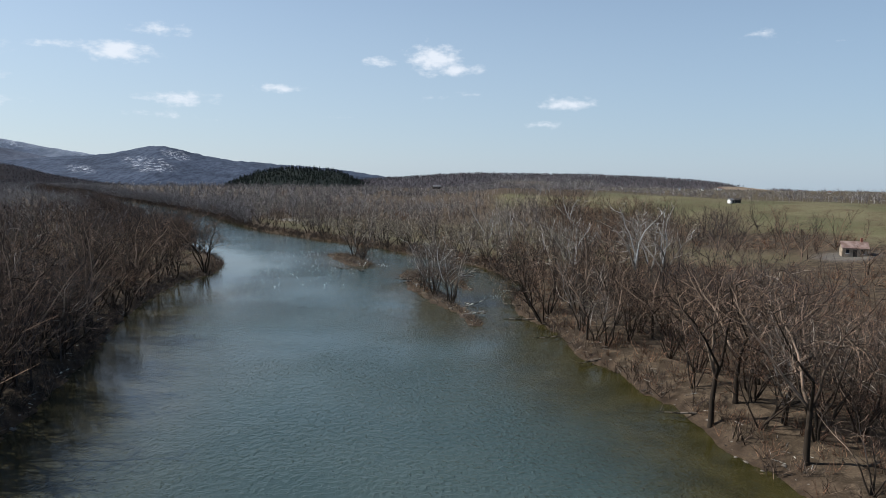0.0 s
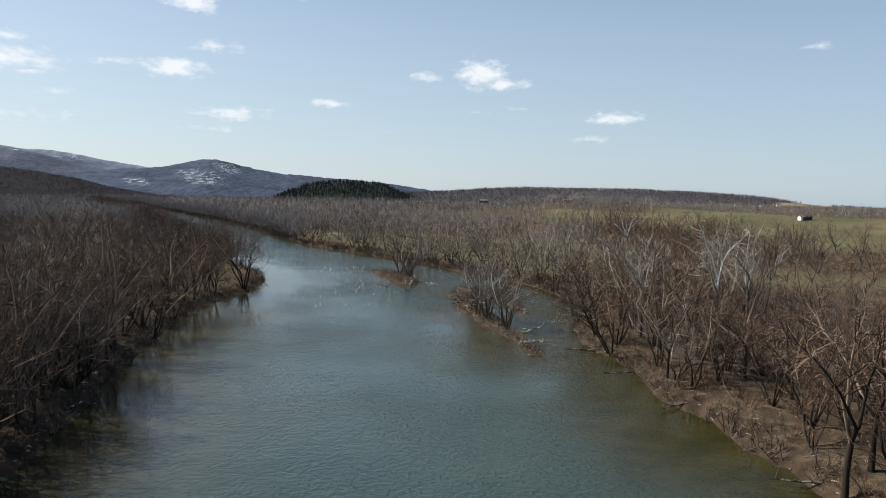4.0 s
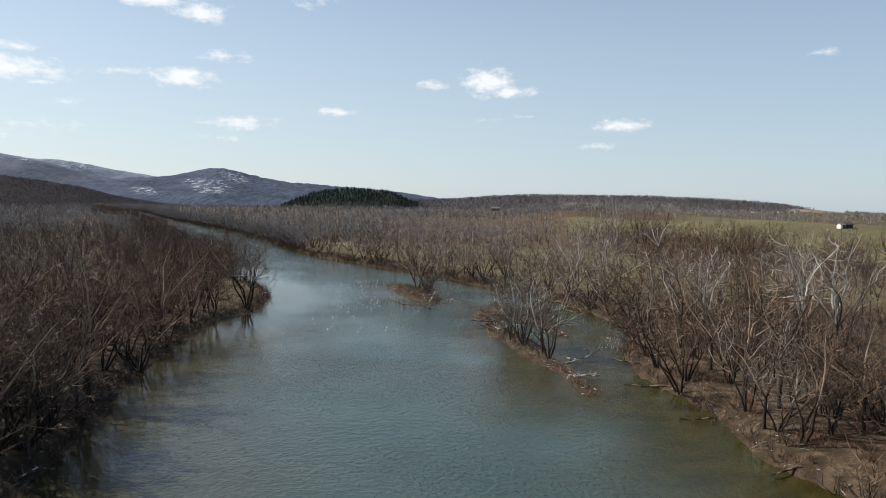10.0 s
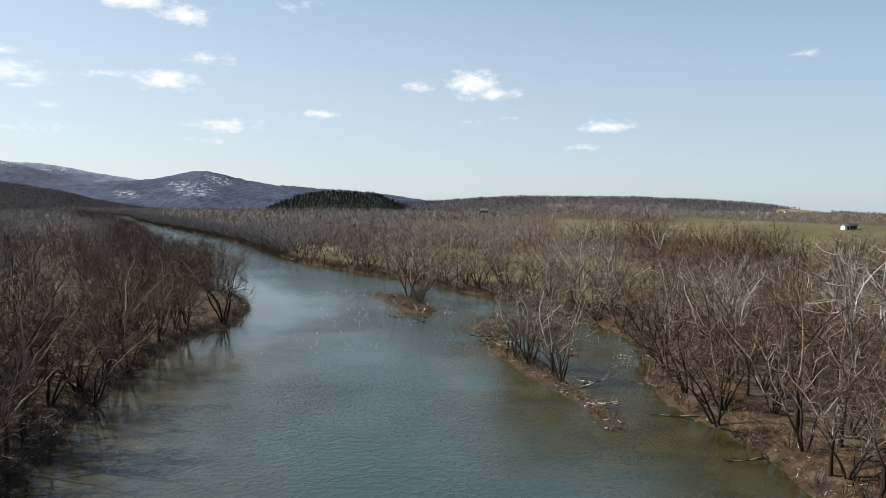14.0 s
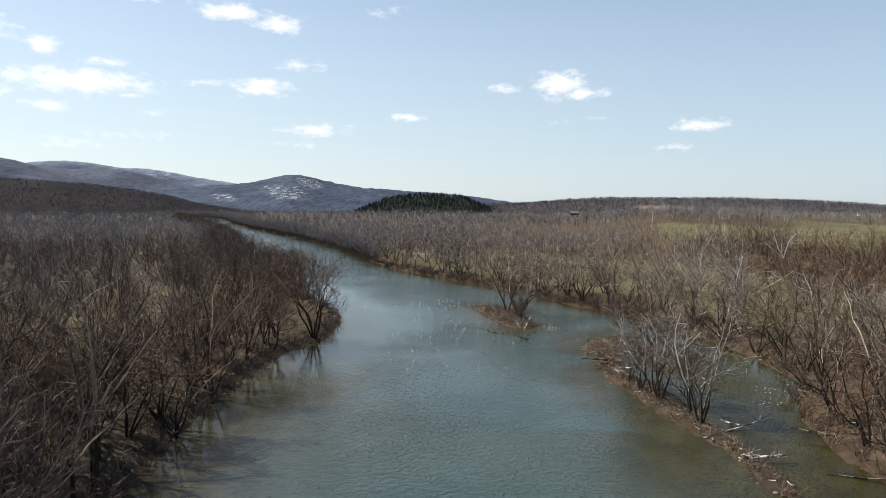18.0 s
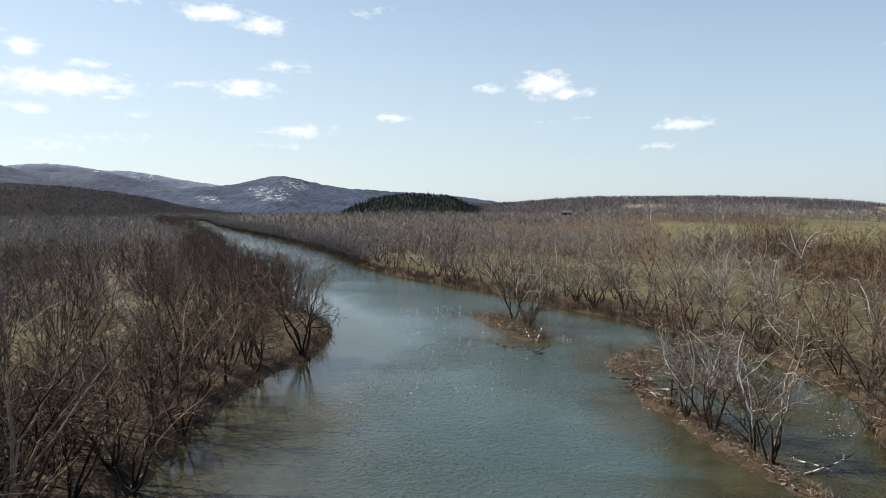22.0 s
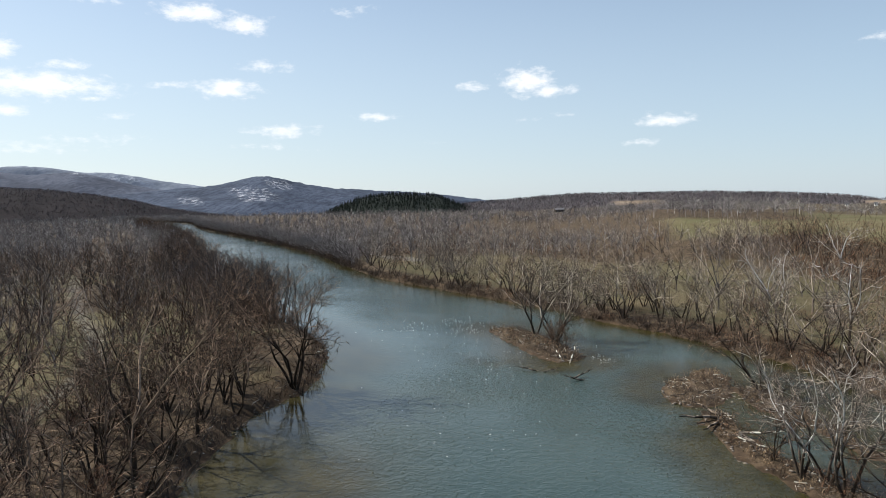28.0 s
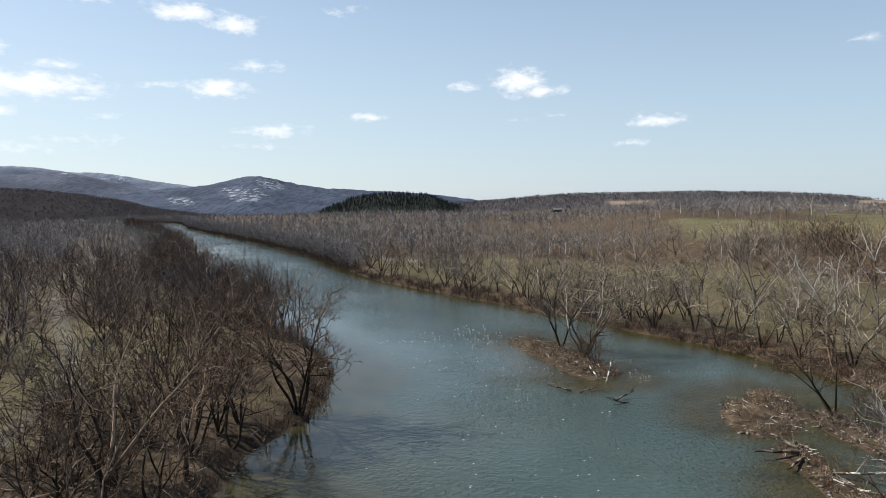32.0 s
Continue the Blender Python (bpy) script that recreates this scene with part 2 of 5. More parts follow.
def ground_material():
    """Leaf litter, winter grass, bank sediment and woodland floor, by what covers the ground."""
    m = Nodes("winter_ground")
    broad, fine, tiny = m.noise(0.035, 4.0), m.noise(0.5, 5.0, 0.62), m.noise(5.0, 4.0, 0.6)
    litter = m.mix(m.ramp(fine, 0.35, 0.68), (0.03, 0.022, 0.0145), (0.105, 0.077, 0.05))
    litter = m.mix(m.ramp(tiny, 0.48, 0.64, (0, 0.7)), litter, (0.17, 0.13, 0.088))
    grass = m.mix(m.ramp(broad, 0.38, 0.62), (0.09, 0.09, 0.044), (0.142, 0.126, 0.07))
    grass = m.mix(m.ramp(fine, 0.4, 0.7, (0, 0.45)), grass, (0.1, 0.088, 0.046))
    grass = m.mix(m.ramp(m.noise(0.11, 4.0, 0.6), 0.48, 0.64, (0, 0.5)), grass, (0.085, 0.06, 0.034))
    grass = m.mix(m.ramp(m.noise(0.018, 3.0, 0.6), 0.5, 0.62, (0, 0.6)), grass, (0.12, 0.1, 0.056))
    grass = m.mix(m.ramp(m.noise(1.7, 3.0, 0.65), 0.45, 0.7, (0, 0.5)), grass, (0.05, 0.042, 0.02))
    silt = m.mix(m.ramp(fine, 0.35, 0.7), (0.036, 0.025, 0.016), (0.09, 0.063, 0.041))
    silt = m.mix(m.ramp(tiny, 0.45, 0.62, (0, 0.75)), silt, (0.036, 0.026, 0.019))
    floor = m.mix(m.ramp(broad, 0.35, 0.65), (0.028, 0.021, 0.0135), (0.058, 0.042, 0.026))
    floor = m.mix(m.ramp(fine, 0.38, 0.6, (0.15, 0.85)), floor, litter)
    c = m.mix(m.attribute("grass"), floor, grass)
    c = m.mix(m.attribute("silt"), c, silt)
    c = m.mix(m.attribute("gravel"), c, m.mix(tiny, (0.122, 0.112, 0.097), (0.216, 0.202, 0.180)))
    m.bump(tiny, 0.9, 0.2)
    return m.done(c, 0.95, 0.1)


GROUND = ground_material()


def hill_material(name, dark, light, snow=False, field=None):
    """Bare woods on a far slope, too far to tell single trees."""
    m = Nodes(name)
    crowns = m.noise(0.06, 5.0, 0.7, stretch=(1.0, 0.3, 0.45))
    stands = m.noise(0.006, 4.0, 0.6)
    c = m.mix(m.ramp(crowns, 0.3, 0.7), dark, light)
    c = m.mix(m.ramp(stands, 0.4, 0.65, (0, 0.5)), c, tuple(0.6 * v for v in dark))
    if snow:
        streaks = m.noise(0.05, 3.0, 0.8, stretch=(1.0, 1.0, 0.15))
        white = m.math("MULTIPLY", m.attribute("snow"), m.ramp(streaks, 0.5, 0.64, (0.0, 0.65)))
        c = m.mix(white, c, (0.58, 0.61, 0.66))
    if field:
        c = m.mix(m.attribute("snow"), c, m.mix(m.ramp(stands, 0.35, 0.65), field, tuple(0.7 * v for v in field)))
    m.bump(crowns, 1.0, 5.0)
    return m.done(c, 0.95, 0.05)


def water_material():
    """Turbid river water: green where deep, brown over the shallows and where left-bank shade is painted, with wind
    ripples.
    """
    m = Nodes("river_water")
    depth = m.attribute("deep")
    cloudy = m.noise(0.03, 4.0, 0.55)
    bed = m.noise(0.22, 4.0, 0.6)
    deep = m.mix(m.ramp(cloudy, 0.35, 0.65), (0.033, 0.053, 0.048), (0.044, 0.064, 0.056))
    shoal = m.mix(m.ramp(bed, 0.35, 0.65), (0.022, 0.02, 0.0048), (0.038, 0.033, 0.0095))
    c = m.mix(m.ramp(depth, 0.0, 1.0), shoal, deep)
    murk = m.mix(m.ramp(bed, 0.3, 0.7), (0.042, 0.038, 0.024), (0.068, 0.061, 0.041))
    c = m.mix(m.attribute("murk"), c, murk)
    chop = m.noise(1.4, 2.5, 0.58, stretch=(1.2, 0.8, 1.0))
    fine = m.noise(4.0, 2.0, 0.6)
    swell = m.noise(0.22, 2.0, 0.5)
    calm = m.ramp(m.noise(0.02, 3.0, 0.55), 0.36, 0.62, (0.35, 1.0))
    high = m.math("ADD", m.math("MULTIPLY", m.math("MULTIPLY", m.math("ADD", chop, m.math("MULTIPLY", fine, 0.28)), calm), m.attribute("wind")), m.math("MULTIPLY", m.math("MULTIPLY", swell, m.attribute("wind")), 0.3))
    calm = m.math("MULTIPLY", calm, m.attribute("wind"))
    crest = m.ramp(m.noise(2.1, 1.0, 0.5, stretch=(1.3, 0.8, 1.0)), 0.57, 0.76)
    high = m.math("ADD", high, m.math("MULTIPLY", m.math("MULTIPLY", crest, calm), 0.42))
    m.bump(high, 0.8, 0.28)
    m.shader.inputs["IOR"].default_value = 1.33
    return m.done(c, 0.04, 0.5)


WATER = water_material()


def paint_material(name, a, b, rough=0.7, scale=1.5, metal=0.0):
    m = Nodes(name)
    n = m.noise(scale, 5.0, 0.6)
    m.bump(n, 0.3, 0.02)
    return m.done(m.mix(m.ramp(n, 0.35, 0.7), a, b), rough, 0.3, metal)


FOAM_GLINT = paint_material("white_water_glints", (0.5, 0.53, 0.53), (0.8, 0.82, 0.82), 0.5, 3.0)
STONE = paint_material("river_stone", (0.09, 0.076, 0.062), (0.22, 0.195, 0.165), 0.85, 1.2)


# ---- mesh helpers ----
def mesh_of(name, verts, faces, mats, index=None, smooth=False):
    """A mesh from arrays of corners and of triangles or quads."""
    verts, faces = np.asarray(verts, np.float32), np.asarray(faces, np.int32)
    me = bpy.data.meshes.new(name)
    k = faces.shape[1]
    me.vertices.add(len(verts)), me.loops.add(faces.size), me.polygons.add(len(faces))
    me.vertices.foreach_set("co", verts.ravel())
    me.loops.foreach_set("vertex_index", faces.ravel())
    me.polygons.foreach_set("loop_start", np.arange(len(faces), dtype=np.int32) * k)
    me.polygons.foreach_set("use_smooth", np.full(len(faces), smooth))
    for mat in mats if isinstance(mats, (list, tuple)) else [mats]:
        me.materials.append(mat)
    if index is not None:
        me.polygons.foreach_set("material_index", np.asarray(index, np.int32))
    me.update(calc_edges=True)
    return me


def child(name, me, parent, label=""):
    ob = new(name, me)
    ob.parent = parent
    return tagged(ob, label)


def part(name, bm, material, parent, label=""):
    me = bpy.data.meshes.new(name)
    bm.to_mesh(me), bm.free()
    me.materials.append(material)
    return child(name, me, parent, label)


def tubes(segs, sides):
    """Tapered prisms for rows of x, y, z, x, y, z, radius, radius; with a radius of 0 at the end they are spikes."""
    s = np.asarray(segs, float)
    p, q = s[:, :3], s[:, 3:6]
    d = q - p
    d /= np.linalg.norm(d, axis=1, keepdims=True) + 1e-9
    ref = np.where(np.abs(d[:, 2:]) > 0.9, [[1.0, 0, 0]], [[0, 0, 1.0]])
    u = np.cross(d, ref)
    u /= np.linalg.norm(u, axis=1, keepdims=True) + 1e-9
    v = np.cross(d, u)
    a = np.arange(sides) * 2 * np.pi / sides
    ring = np.cos(a)[None, :, None] * u[:, None] + np.sin(a)[None, :, None] * v[:, None]
    low = p[:, None] + ring * s[:, 6, None, None]
    i = np.arange(sides)
    j = (i + 1) % sides
    if np.all(s[:, 7] == 0):
        verts = np.concatenate([low, q[:, None]], 1)
        n = sides + 1
        f = np.stack([i, j, np.full(sides, sides)], 1)
    else:
        verts = np.concatenate([low, q[:, None] + ring * s[:, 7, None, None]], 1)
        n = 2 * sides
        f = np.concatenate([np.stack([i, j, j + sides], 1), np.stack([i, j + sides, i + sides], 1)])
    faces = (f[None] + (np.arange(len(s)) * n)[:, None, None]).reshape(-1, 3)
    return verts.reshape(-1, 3), faces


def chains(paths, sides):
    """Continuous tapered tubes, one for each row of points (x, y, z, radius)."""
    pieces = []
    for k in sorted({len(p) for p in paths}):
        a = np.array([p for p in paths if len(p) == k], float)
        p, r = a[:, :, :3], a[:, :, 3]
        d = np.gradient(p, axis=1)
        d /= np.linalg.norm(d, axis=2, keepdims=True) + 1e-9
        whole = p[:, -1] - p[:, 0]
        ref = np.where(np.abs(whole[:, 2:]) > 0.8 * np.linalg.norm(whole, axis=1, keepdims=True), [[1.0, 0.2, 0]], [[0, 0, 1.0]])[:, None]
        u = np.cross(d, ref)
        u /= np.linalg.norm(u, axis=2, keepdims=True) + 1e-9
        v = np.cross(d, u)
        t = np.arange(sides) * 2 * np.pi / sides
        verts = p[:, :, None] + (np.cos(t)[:, None] * u[:, :, None] + np.sin(t)[:, None] * v[:, :, None]) * r[:, :, None, None]
        i = np.arange(sides)
        j = (i + 1) % sides
        one = np.concatenate([np.concatenate([np.stack([i, j, j + sides], 1), np.stack([i, j + sides, i + sides], 1)]) + m * sides for m in range(k - 1)])
        pieces.append((verts.reshape(-1, 3), (one[None] + (np.arange(len(a)) * k * sides)[:, None, None]).reshape(-1, 3)))
    return joined(*pieces)


def joined(*pieces):
    verts, faces, at = [], [], 0
    for v, f in pieces:
        verts.append(v), faces.append(f + at)
        at += len(v)
    return np.concatenate(verts), np.concatenate(faces)


def smoothstep(a, b, x):
    t = np.clip((x - a) / (b - a), 0, 1)
    return t * t * (3 - 2 * t)


def lattice(x, y, seed=0):
    """Smooth noise from -1 to 1 on a unit grid."""
    xi, yi = np.floor(x).astype(np.int64), np.floor(y).astype(np.int64)
    fx, fy = x - xi, y - yi
    fx, fy = fx * fx * (3 - 2 * fx), fy * fy * (3 - 2 * fy)

    def corner(a, b):
        h = (a * 374761393 + b * 668265263 + seed * 974634777) & 0xFFFFFFFF
        h = ((h ^ (h >> 13)) * 1274126177) & 0xFFFFFFFF
        return ((h ^ (h >> 16)) & 0xFFFF) / 32767.5 - 1

    return (corner(xi, yi) * (1 - fx) + corner(xi + 1, yi) * fx) * (1 - fy) + (corner(xi, yi + 1) * (1 - fx) + corner(xi + 1, yi + 1) * fx) * fy


def fractal(x, y, size, octaves=4, seed=0):
    return sum(lattice(x / size * 2**o, y / size * 2**o, seed + o) * 0.5**o for o in range(octaves))


# ---- plan of the river ----
LEFT_BANK = [(-70, -700), (-44, -300), (-36, -100), (-36, 0), (-40, 40), (-44.5, 66), (-48.5, 83), (-54, 105), (-59, 122), (-62, 137), (-64.5, 151),
             (-66.5, 168), (-66.5, 181), (-64.2, 189), (-66, 201), (-69, 215), (-82, 238), (-112, 274), (-158, 343), (-196, 412), (-250, 510), (-342, 648),
             (-474, 838), (-650, 1090), (-930, 1290), (-1500, 1500)]
RIGHT_BANK = [(30, -700), (48, -300), (45, -100), (39, 0), (35, 40), (32.3, 57), (29.4, 68), (28.3, 79), (26, 87), (25, 94), (22.8, 100.5), (21.3, 107),
              (21, 116), (20.4, 122), (18, 129.5), (15.4, 140), (17, 158), (20.4, 171), (20, 181), (16.5, 196), (13, 208), (11, 214.5), (5.5, 222), (1.5, 230), (-3.2, 237), (-8.7, 244),
              (-14.6, 250.5), (-23.8, 265.6), (-31.7, 275), (-38, 282.5), (-52.4, 298.6), (-62.7, 312), (-86, 339), (-108, 378), (-146, 452), (-208, 550), (-306, 695), (-440, 893), (-600, 1150),
              (-900, 1370), (-1500, 1600)]
SPIT = [(6.3, 125.5), (5, 127), (3, 138), (1.1, 143), (-2.2, 150), (-5.3, 159.3), (-7.6, 166.5), (-8.8, 174), (-9.5, 178), (-8.5, 182.5), (-6, 184.5),
        (-5.4, 179), (-4.6, 170), (-1.9, 165), (0.6, 160), (2, 153.5), (3.8, 146), (6, 138), (7.2, 131), (7.2, 126.5)]
GRAVEL_BAR = [(-11.5, 189), (-11.2, 196), (-8, 201), (-4, 205), (-1, 204.5), (-0.8, 198), (-2.3, 192), (-5.5, 186.8), (-9.5, 185.5)]
TREE_BAR = [(-1.2, 194.5), (1.5, 196), (3.8, 194), (4.8, 188), (6, 178), (7, 168), (6, 166.5), (4.2, 172), (1.6, 181), (-0.3, 184.5), (-1.6, 190)]
ISLET = [(-40, 240), (-36.8, 231), (-33.6, 222.5), (-28.5, 213), (-25, 209.8), (-22, 214), (-24, 223), (-29, 234), (-35.5, 242)]


def rounded(points, n=4, closed=False):
    """A smooth line through the points."""
    p = np.array(points, float)
    before = np.roll(p, 1, 0) if closed else np.concatenate([2 * p[:1] - p[1:2], p[:-1]])
    if closed:
        after, later = np.roll(p, -1, 0), np.roll(p, -2, 0)
    else:
        after = np.concatenate([p[1:], p[-1:]])
        later = np.concatenate([p[2:], p[-1:], p[-1:]])
    t = (np.arange(n) / n)[None, :, None]
    a, b, c, d = (q[:, None] for q in (before, p, after, later))
    out = 0.5 * (2 * b + (c - a) * t + (2 * a - 5 * b + 4 * c - d) * t**2 + (3 * b - a - 3 * c + d) * t**3)
    out = out.reshape(-1, 2)
    return out if closed else np.concatenate([out[: (len(p) - 1) * n], p[-1:]])


LEFT, RIGHT = rounded(LEFT_BANK, 3), rounded(RIGHT_BANK, 3)
ISLANDS = [rounded(p, 3, True) for p in (SPIT, GRAVEL_BAR, TREE_BAR, ISLET)]
RIVER = np.concatenate([LEFT, RIGHT[::-1]])


def distance(x, y, line, closed=False):
    p = np.asarray(line)
    q = np.roll(p, -1, 0) if closed else p[1:]
    p = p if closed else p[:-1]
    best = np.full(np.shape(x), 1e9)
    for (ax, ay), (bx, by) in zip(p, q):
        dx, dy = bx - ax, by - ay
        t = np.clip(((x - ax) * dx + (y - ay) * dy) / (dx * dx + dy * dy + 1e-12), 0, 1)
        best = np.minimum(best, (x - ax - t * dx) ** 2 + (y - ay - t * dy) ** 2)
    return np.sqrt(best)


def inside(x, y, ring):
    hit = np.zeros(np.shape(x), bool)
    p = np.asarray(ring)
    for (ax, ay), (bx, by) in zip(p, np.roll(p, -1, 0)):
        if ay == by:
            continue
        hit ^= ((ay > y) != (by > y)) & (x < (bx - ax) * (y - ay) / (by - ay) + ax)
    return hit


RIGHT_LAND = np.concatenate([RIGHT, [(-1500, 6000), (6000, 6000), (6000, -900)]])
ROAD = rounded([(-60, 20), (-74, 90), (-87, 150), (-93, 171), (-98, 186), (-112, 210), (-147, 254), (-197, 324), (-260, 440), (-340, 590)], 4)


def survey(x, y):
    """Height and cover of the ground at places: z, land, distance to water, right of the river, distance to the right bank, azimuth, on an island."""
    x, y = np.asarray(x, float), np.asarray(y, float)
    wob = 0.55 * lattice(x / 3.1, y / 3.1, 5) + 0.3 * lattice(x / 1.2, y / 1.2, 6)
    dl, dr = distance(x, y, LEFT), distance(x, y, RIGHT)
    di = np.minimum.reduce([distance(x, y, p, True) for p in ISLANDS])
    island = np.logical_or.reduce([inside(x, y, p) for p in ISLANDS])
    wet = inside(x, y, RIVER) & ~island
    shore = np.minimum(np.minimum(dl, dr), di)
    s = np.where(wet, -shore, shore) + wob * np.where(np.hypot(x, y) < 500, 1, 0)
    right = inside(x, y, RIGHT_LAND) & ~island
    az = np.degrees(np.arctan2(x, y))
    bank = 0.1 + 1.2 * smoothstep(0, 2.2, s) + 0.5 * smoothstep(2, 9, s) + 0.9 * smoothstep(8, 40, s)
    z = np.where(island, 0.08 + 0.5 * smoothstep(0, 3.0, s), bank)
    high = 3.0 + 12.6 * smoothstep(-3, 6, az) - 2.0 * smoothstep(12, 24, az)
    rise = high * smoothstep(58, 200, dr) - 0.4 * high * smoothstep(255, 480, dr)
    z = z + np.where(right, rise + 1.2 * fractal(x, y, 90, 3, 11) * smoothstep(40, 120, dr), 0.35 * fractal(x, y, 30, 3, 3) * smoothstep(4, 20, s))
    z = z + 0.12 * fractal(x, y, 2.6, 2, 9) * smoothstep(0.3, 2.0, s)
    z = np.where(s < 0, -0.12 - 1.8 * smoothstep(0, -14, s), z) - 45 * smoothstep(1300, 4200, np.hypot(x, y))
    return z, s, right, dr, az, island


def ground_at(x, y):
    return survey(np.atleast_1d(x), np.atleast_1d(y))[0]


def axis(low, high, near, far_low, far_high, growth):
    mid = np.arange(low, high + 0.01, near)
    out = [mid]
    for sign, start, end in ((-1, low, far_low), (1, high, far_high)):
        vals, v, step = [], start, near
        while sign * (end - v) > 0:
            step *= growth
            v += sign * step
            vals.append(v)
        out.insert(0 if sign < 0 else len(out), np.array(vals)[::sign])
    return np.concatenate(out)


XS = axis(-170, 48, 1.5, -4900, 4900, 1.042)
YS = axis(44, 420, 1.5, -900, 4800, 1.04)
GX, GY = np.meshgrid(XS, YS)
GZ, GS, GRIGHT, GDR, GAZ, GISLE = survey(GX, GY)
nx, ny = len(XS), len(YS)
corner = (np.arange(ny - 1)[:, None] * nx + np.arange(nx - 1)[None]).ravel()
QUADS = np.stack([corner, corner + 1, corner + nx + 1, corner + nx], 1)


def lay(me, name, values):
    me.attributes.new(name, "FLOAT", "POINT").data.foreach_set("value", np.asarray(values, np.float32).ravel())


def field_cover(x, y, s, right, dr, az):
    ragged = 10 * fractal(x, y, 34, 3, 27)
    meadow = smoothstep(6, 12, dr) * (1 - smoothstep(72, 92, dr + ragged)) * smoothstep(186, 210, y) * (1 - smoothstep(395, 425, y))
    pasture = smoothstep(118, 132, dr + 14 * fractal(x, y, 60, 2, 17)) * smoothstep(3.5, 5.2, az) * (y > 40) * (1 - 0.75 * smoothstep(265, 300, dr)) * (1 - smoothstep(172, 184, dr) * (1 - smoothstep(11, 14, az)))
    return np.where(right, np.clip(np.maximum(0.62 * meadow, pasture), 0, 1), 0.0)


me = mesh_of("ground", np.stack([GX, GY, GZ], -1).reshape(-1, 3), QUADS, GROUND, smooth=True)
lay(me, "grass", np.where(GISLE, 0, np.maximum(field_cover(GX, GY, GS, GRIGHT, GDR, GAZ), 0.75 * smoothstep(-0.1, 0.5, fractal(GX, GY, 24, 3, 21)) * (GS > 5) * (GX < 0) * (GY < 330))))
lay(me, "silt", (1 - smoothstep(0.3, np.where(GISLE, 1.1, 2.8), GS)))
yard = 1 - smoothstep(5, 11, np.hypot(GX - 116, GY - 199))
bar = 1 - smoothstep(0.6, 1.1, np.hypot(((GX + 92) * 0.6 - (GY - 402) * 0.8) / 24, ((GX + 92) * 0.8 + (GY - 402) * 0.6) / 5))
lay(me, "gravel", np.maximum((0.5 - 0.5 * smoothstep(0.8, 1.9, distance(GX, GY, ROAD))) * (GS > 5), np.maximum(yard * 0.6, bar)))
tagged(new("ground", me), "brown leaf-littered floodplain rising to winter pasture", "ground", kind="structure")

wet = (GS.ravel()[QUADS] < 2.5).any(1) & (GZ.ravel()[QUADS] < 0.4).any(1)
used, back = np.unique(QUADS[wet], return_inverse=True)
me = mesh_of("water", np.stack([GX.ravel()[used], GY.ravel()[used], np.zeros(len(used))], -1), back.reshape(-1, 4), WATER, smooth=True)
gx, gy, gs, gdr = (a.ravel()[used] for a in (GX, GY, GS, GDR))
# shallows colour reaches 20 m from the left bank, painting tree shade there
deep = smoothstep(-1, np.where(gdr < 44, np.where(gy < 142, 30, 13), 20), -gs + 3.0 * fractal(gx, gy, 14, 3, 31))
shoal = np.exp(-(((gx + 50) / 6) ** 2 + ((gy - 155) / 11) ** 2))
gdl = distance(gx, gy, LEFT)
lay(me, "murk", 0.55 * (1 - smoothstep(6, 34, gdl + 5 * fractal(gx, gy, 20, 3, 37))) * (1 - smoothstep(170, 205, gy)))
lay(me, "wind", 0.08 + 0.92 * smoothstep(5, 27, gdl) * smoothstep(0, 9, gdr))
lay(me, "deep", np.clip(deep - 0.9 * shoal, 0, 1))
tagged(new("water", me), "green rippled river water, brown over shallows and darkened along the left bank for tree shade", "water", kind="structure")


# ---- far hills ----
def hill(name, table, radius, front, back, material, label, rough=6.0, seed=1, step=0.2, snow=()):
    """A ridge round the valley: rows of azimuth and elevation of its crest as seen from the start."""
    az = np.arange(table[0][0], table[-1][0] + step / 2, step)
    el = np.interp(az, [t[0] for t in table], [t[1] for t in table])
    el = np.convolve(np.pad(el, 6, "edge"), np.hanning(15)[1:-1] / np.hanning(15)[1:-1].sum(), "valid")
    r = np.concatenate([np.linspace(radius - front, radius, 26), np.linspace(radius, radius + back, 9)[1:]])
    A, R = np.meshgrid(np.radians(az), r)
    top = 27 + radius * np.tan(np.radians(el))
    bell = np.where(R < radius, smoothstep(radius - front, radius, R), 1 - 0.7 * smoothstep(radius, radius + back, R))
    x, y = R * np.sin(A), R * np.cos(A)
    z = -40 + (top[None] + 40) * bell
    spur = fractal(x, y, front * 0.5, 4, seed)
    z = z + rough * spur * bell * (1 - bell) * 4 + 0.18 * rough * fractal(x, y, 35, 2, seed + 7) * bell
    n, k = len(az), len(r)
    c = (np.arange(k - 1)[:, None] * n + np.arange(n - 1)[None]).ravel()
    me = mesh_of(name, np.stack([x, y, z], -1).reshape(-1, 3), np.stack([c, c + 1, c + n + 1, c + n], 1), material, smooth=True)
    if snow:
        white = np.zeros(x.shape)
        for saz, low, hi, width in snow:
            e = np.degrees(np.arctan2(z - 27, R))
            white = np.maximum(white, smoothstep(width, width * 0.5, np.abs(np.degrees(A) - saz + 1.2 * (e - low))) * smoothstep(low - 0.12, low, e) * smoothstep(hi + 0.12, hi, e))
        lay(me, "snow", white)
    return tagged(new(name, me), label, "hill", kind="structure"), (az, r, x, y, z)


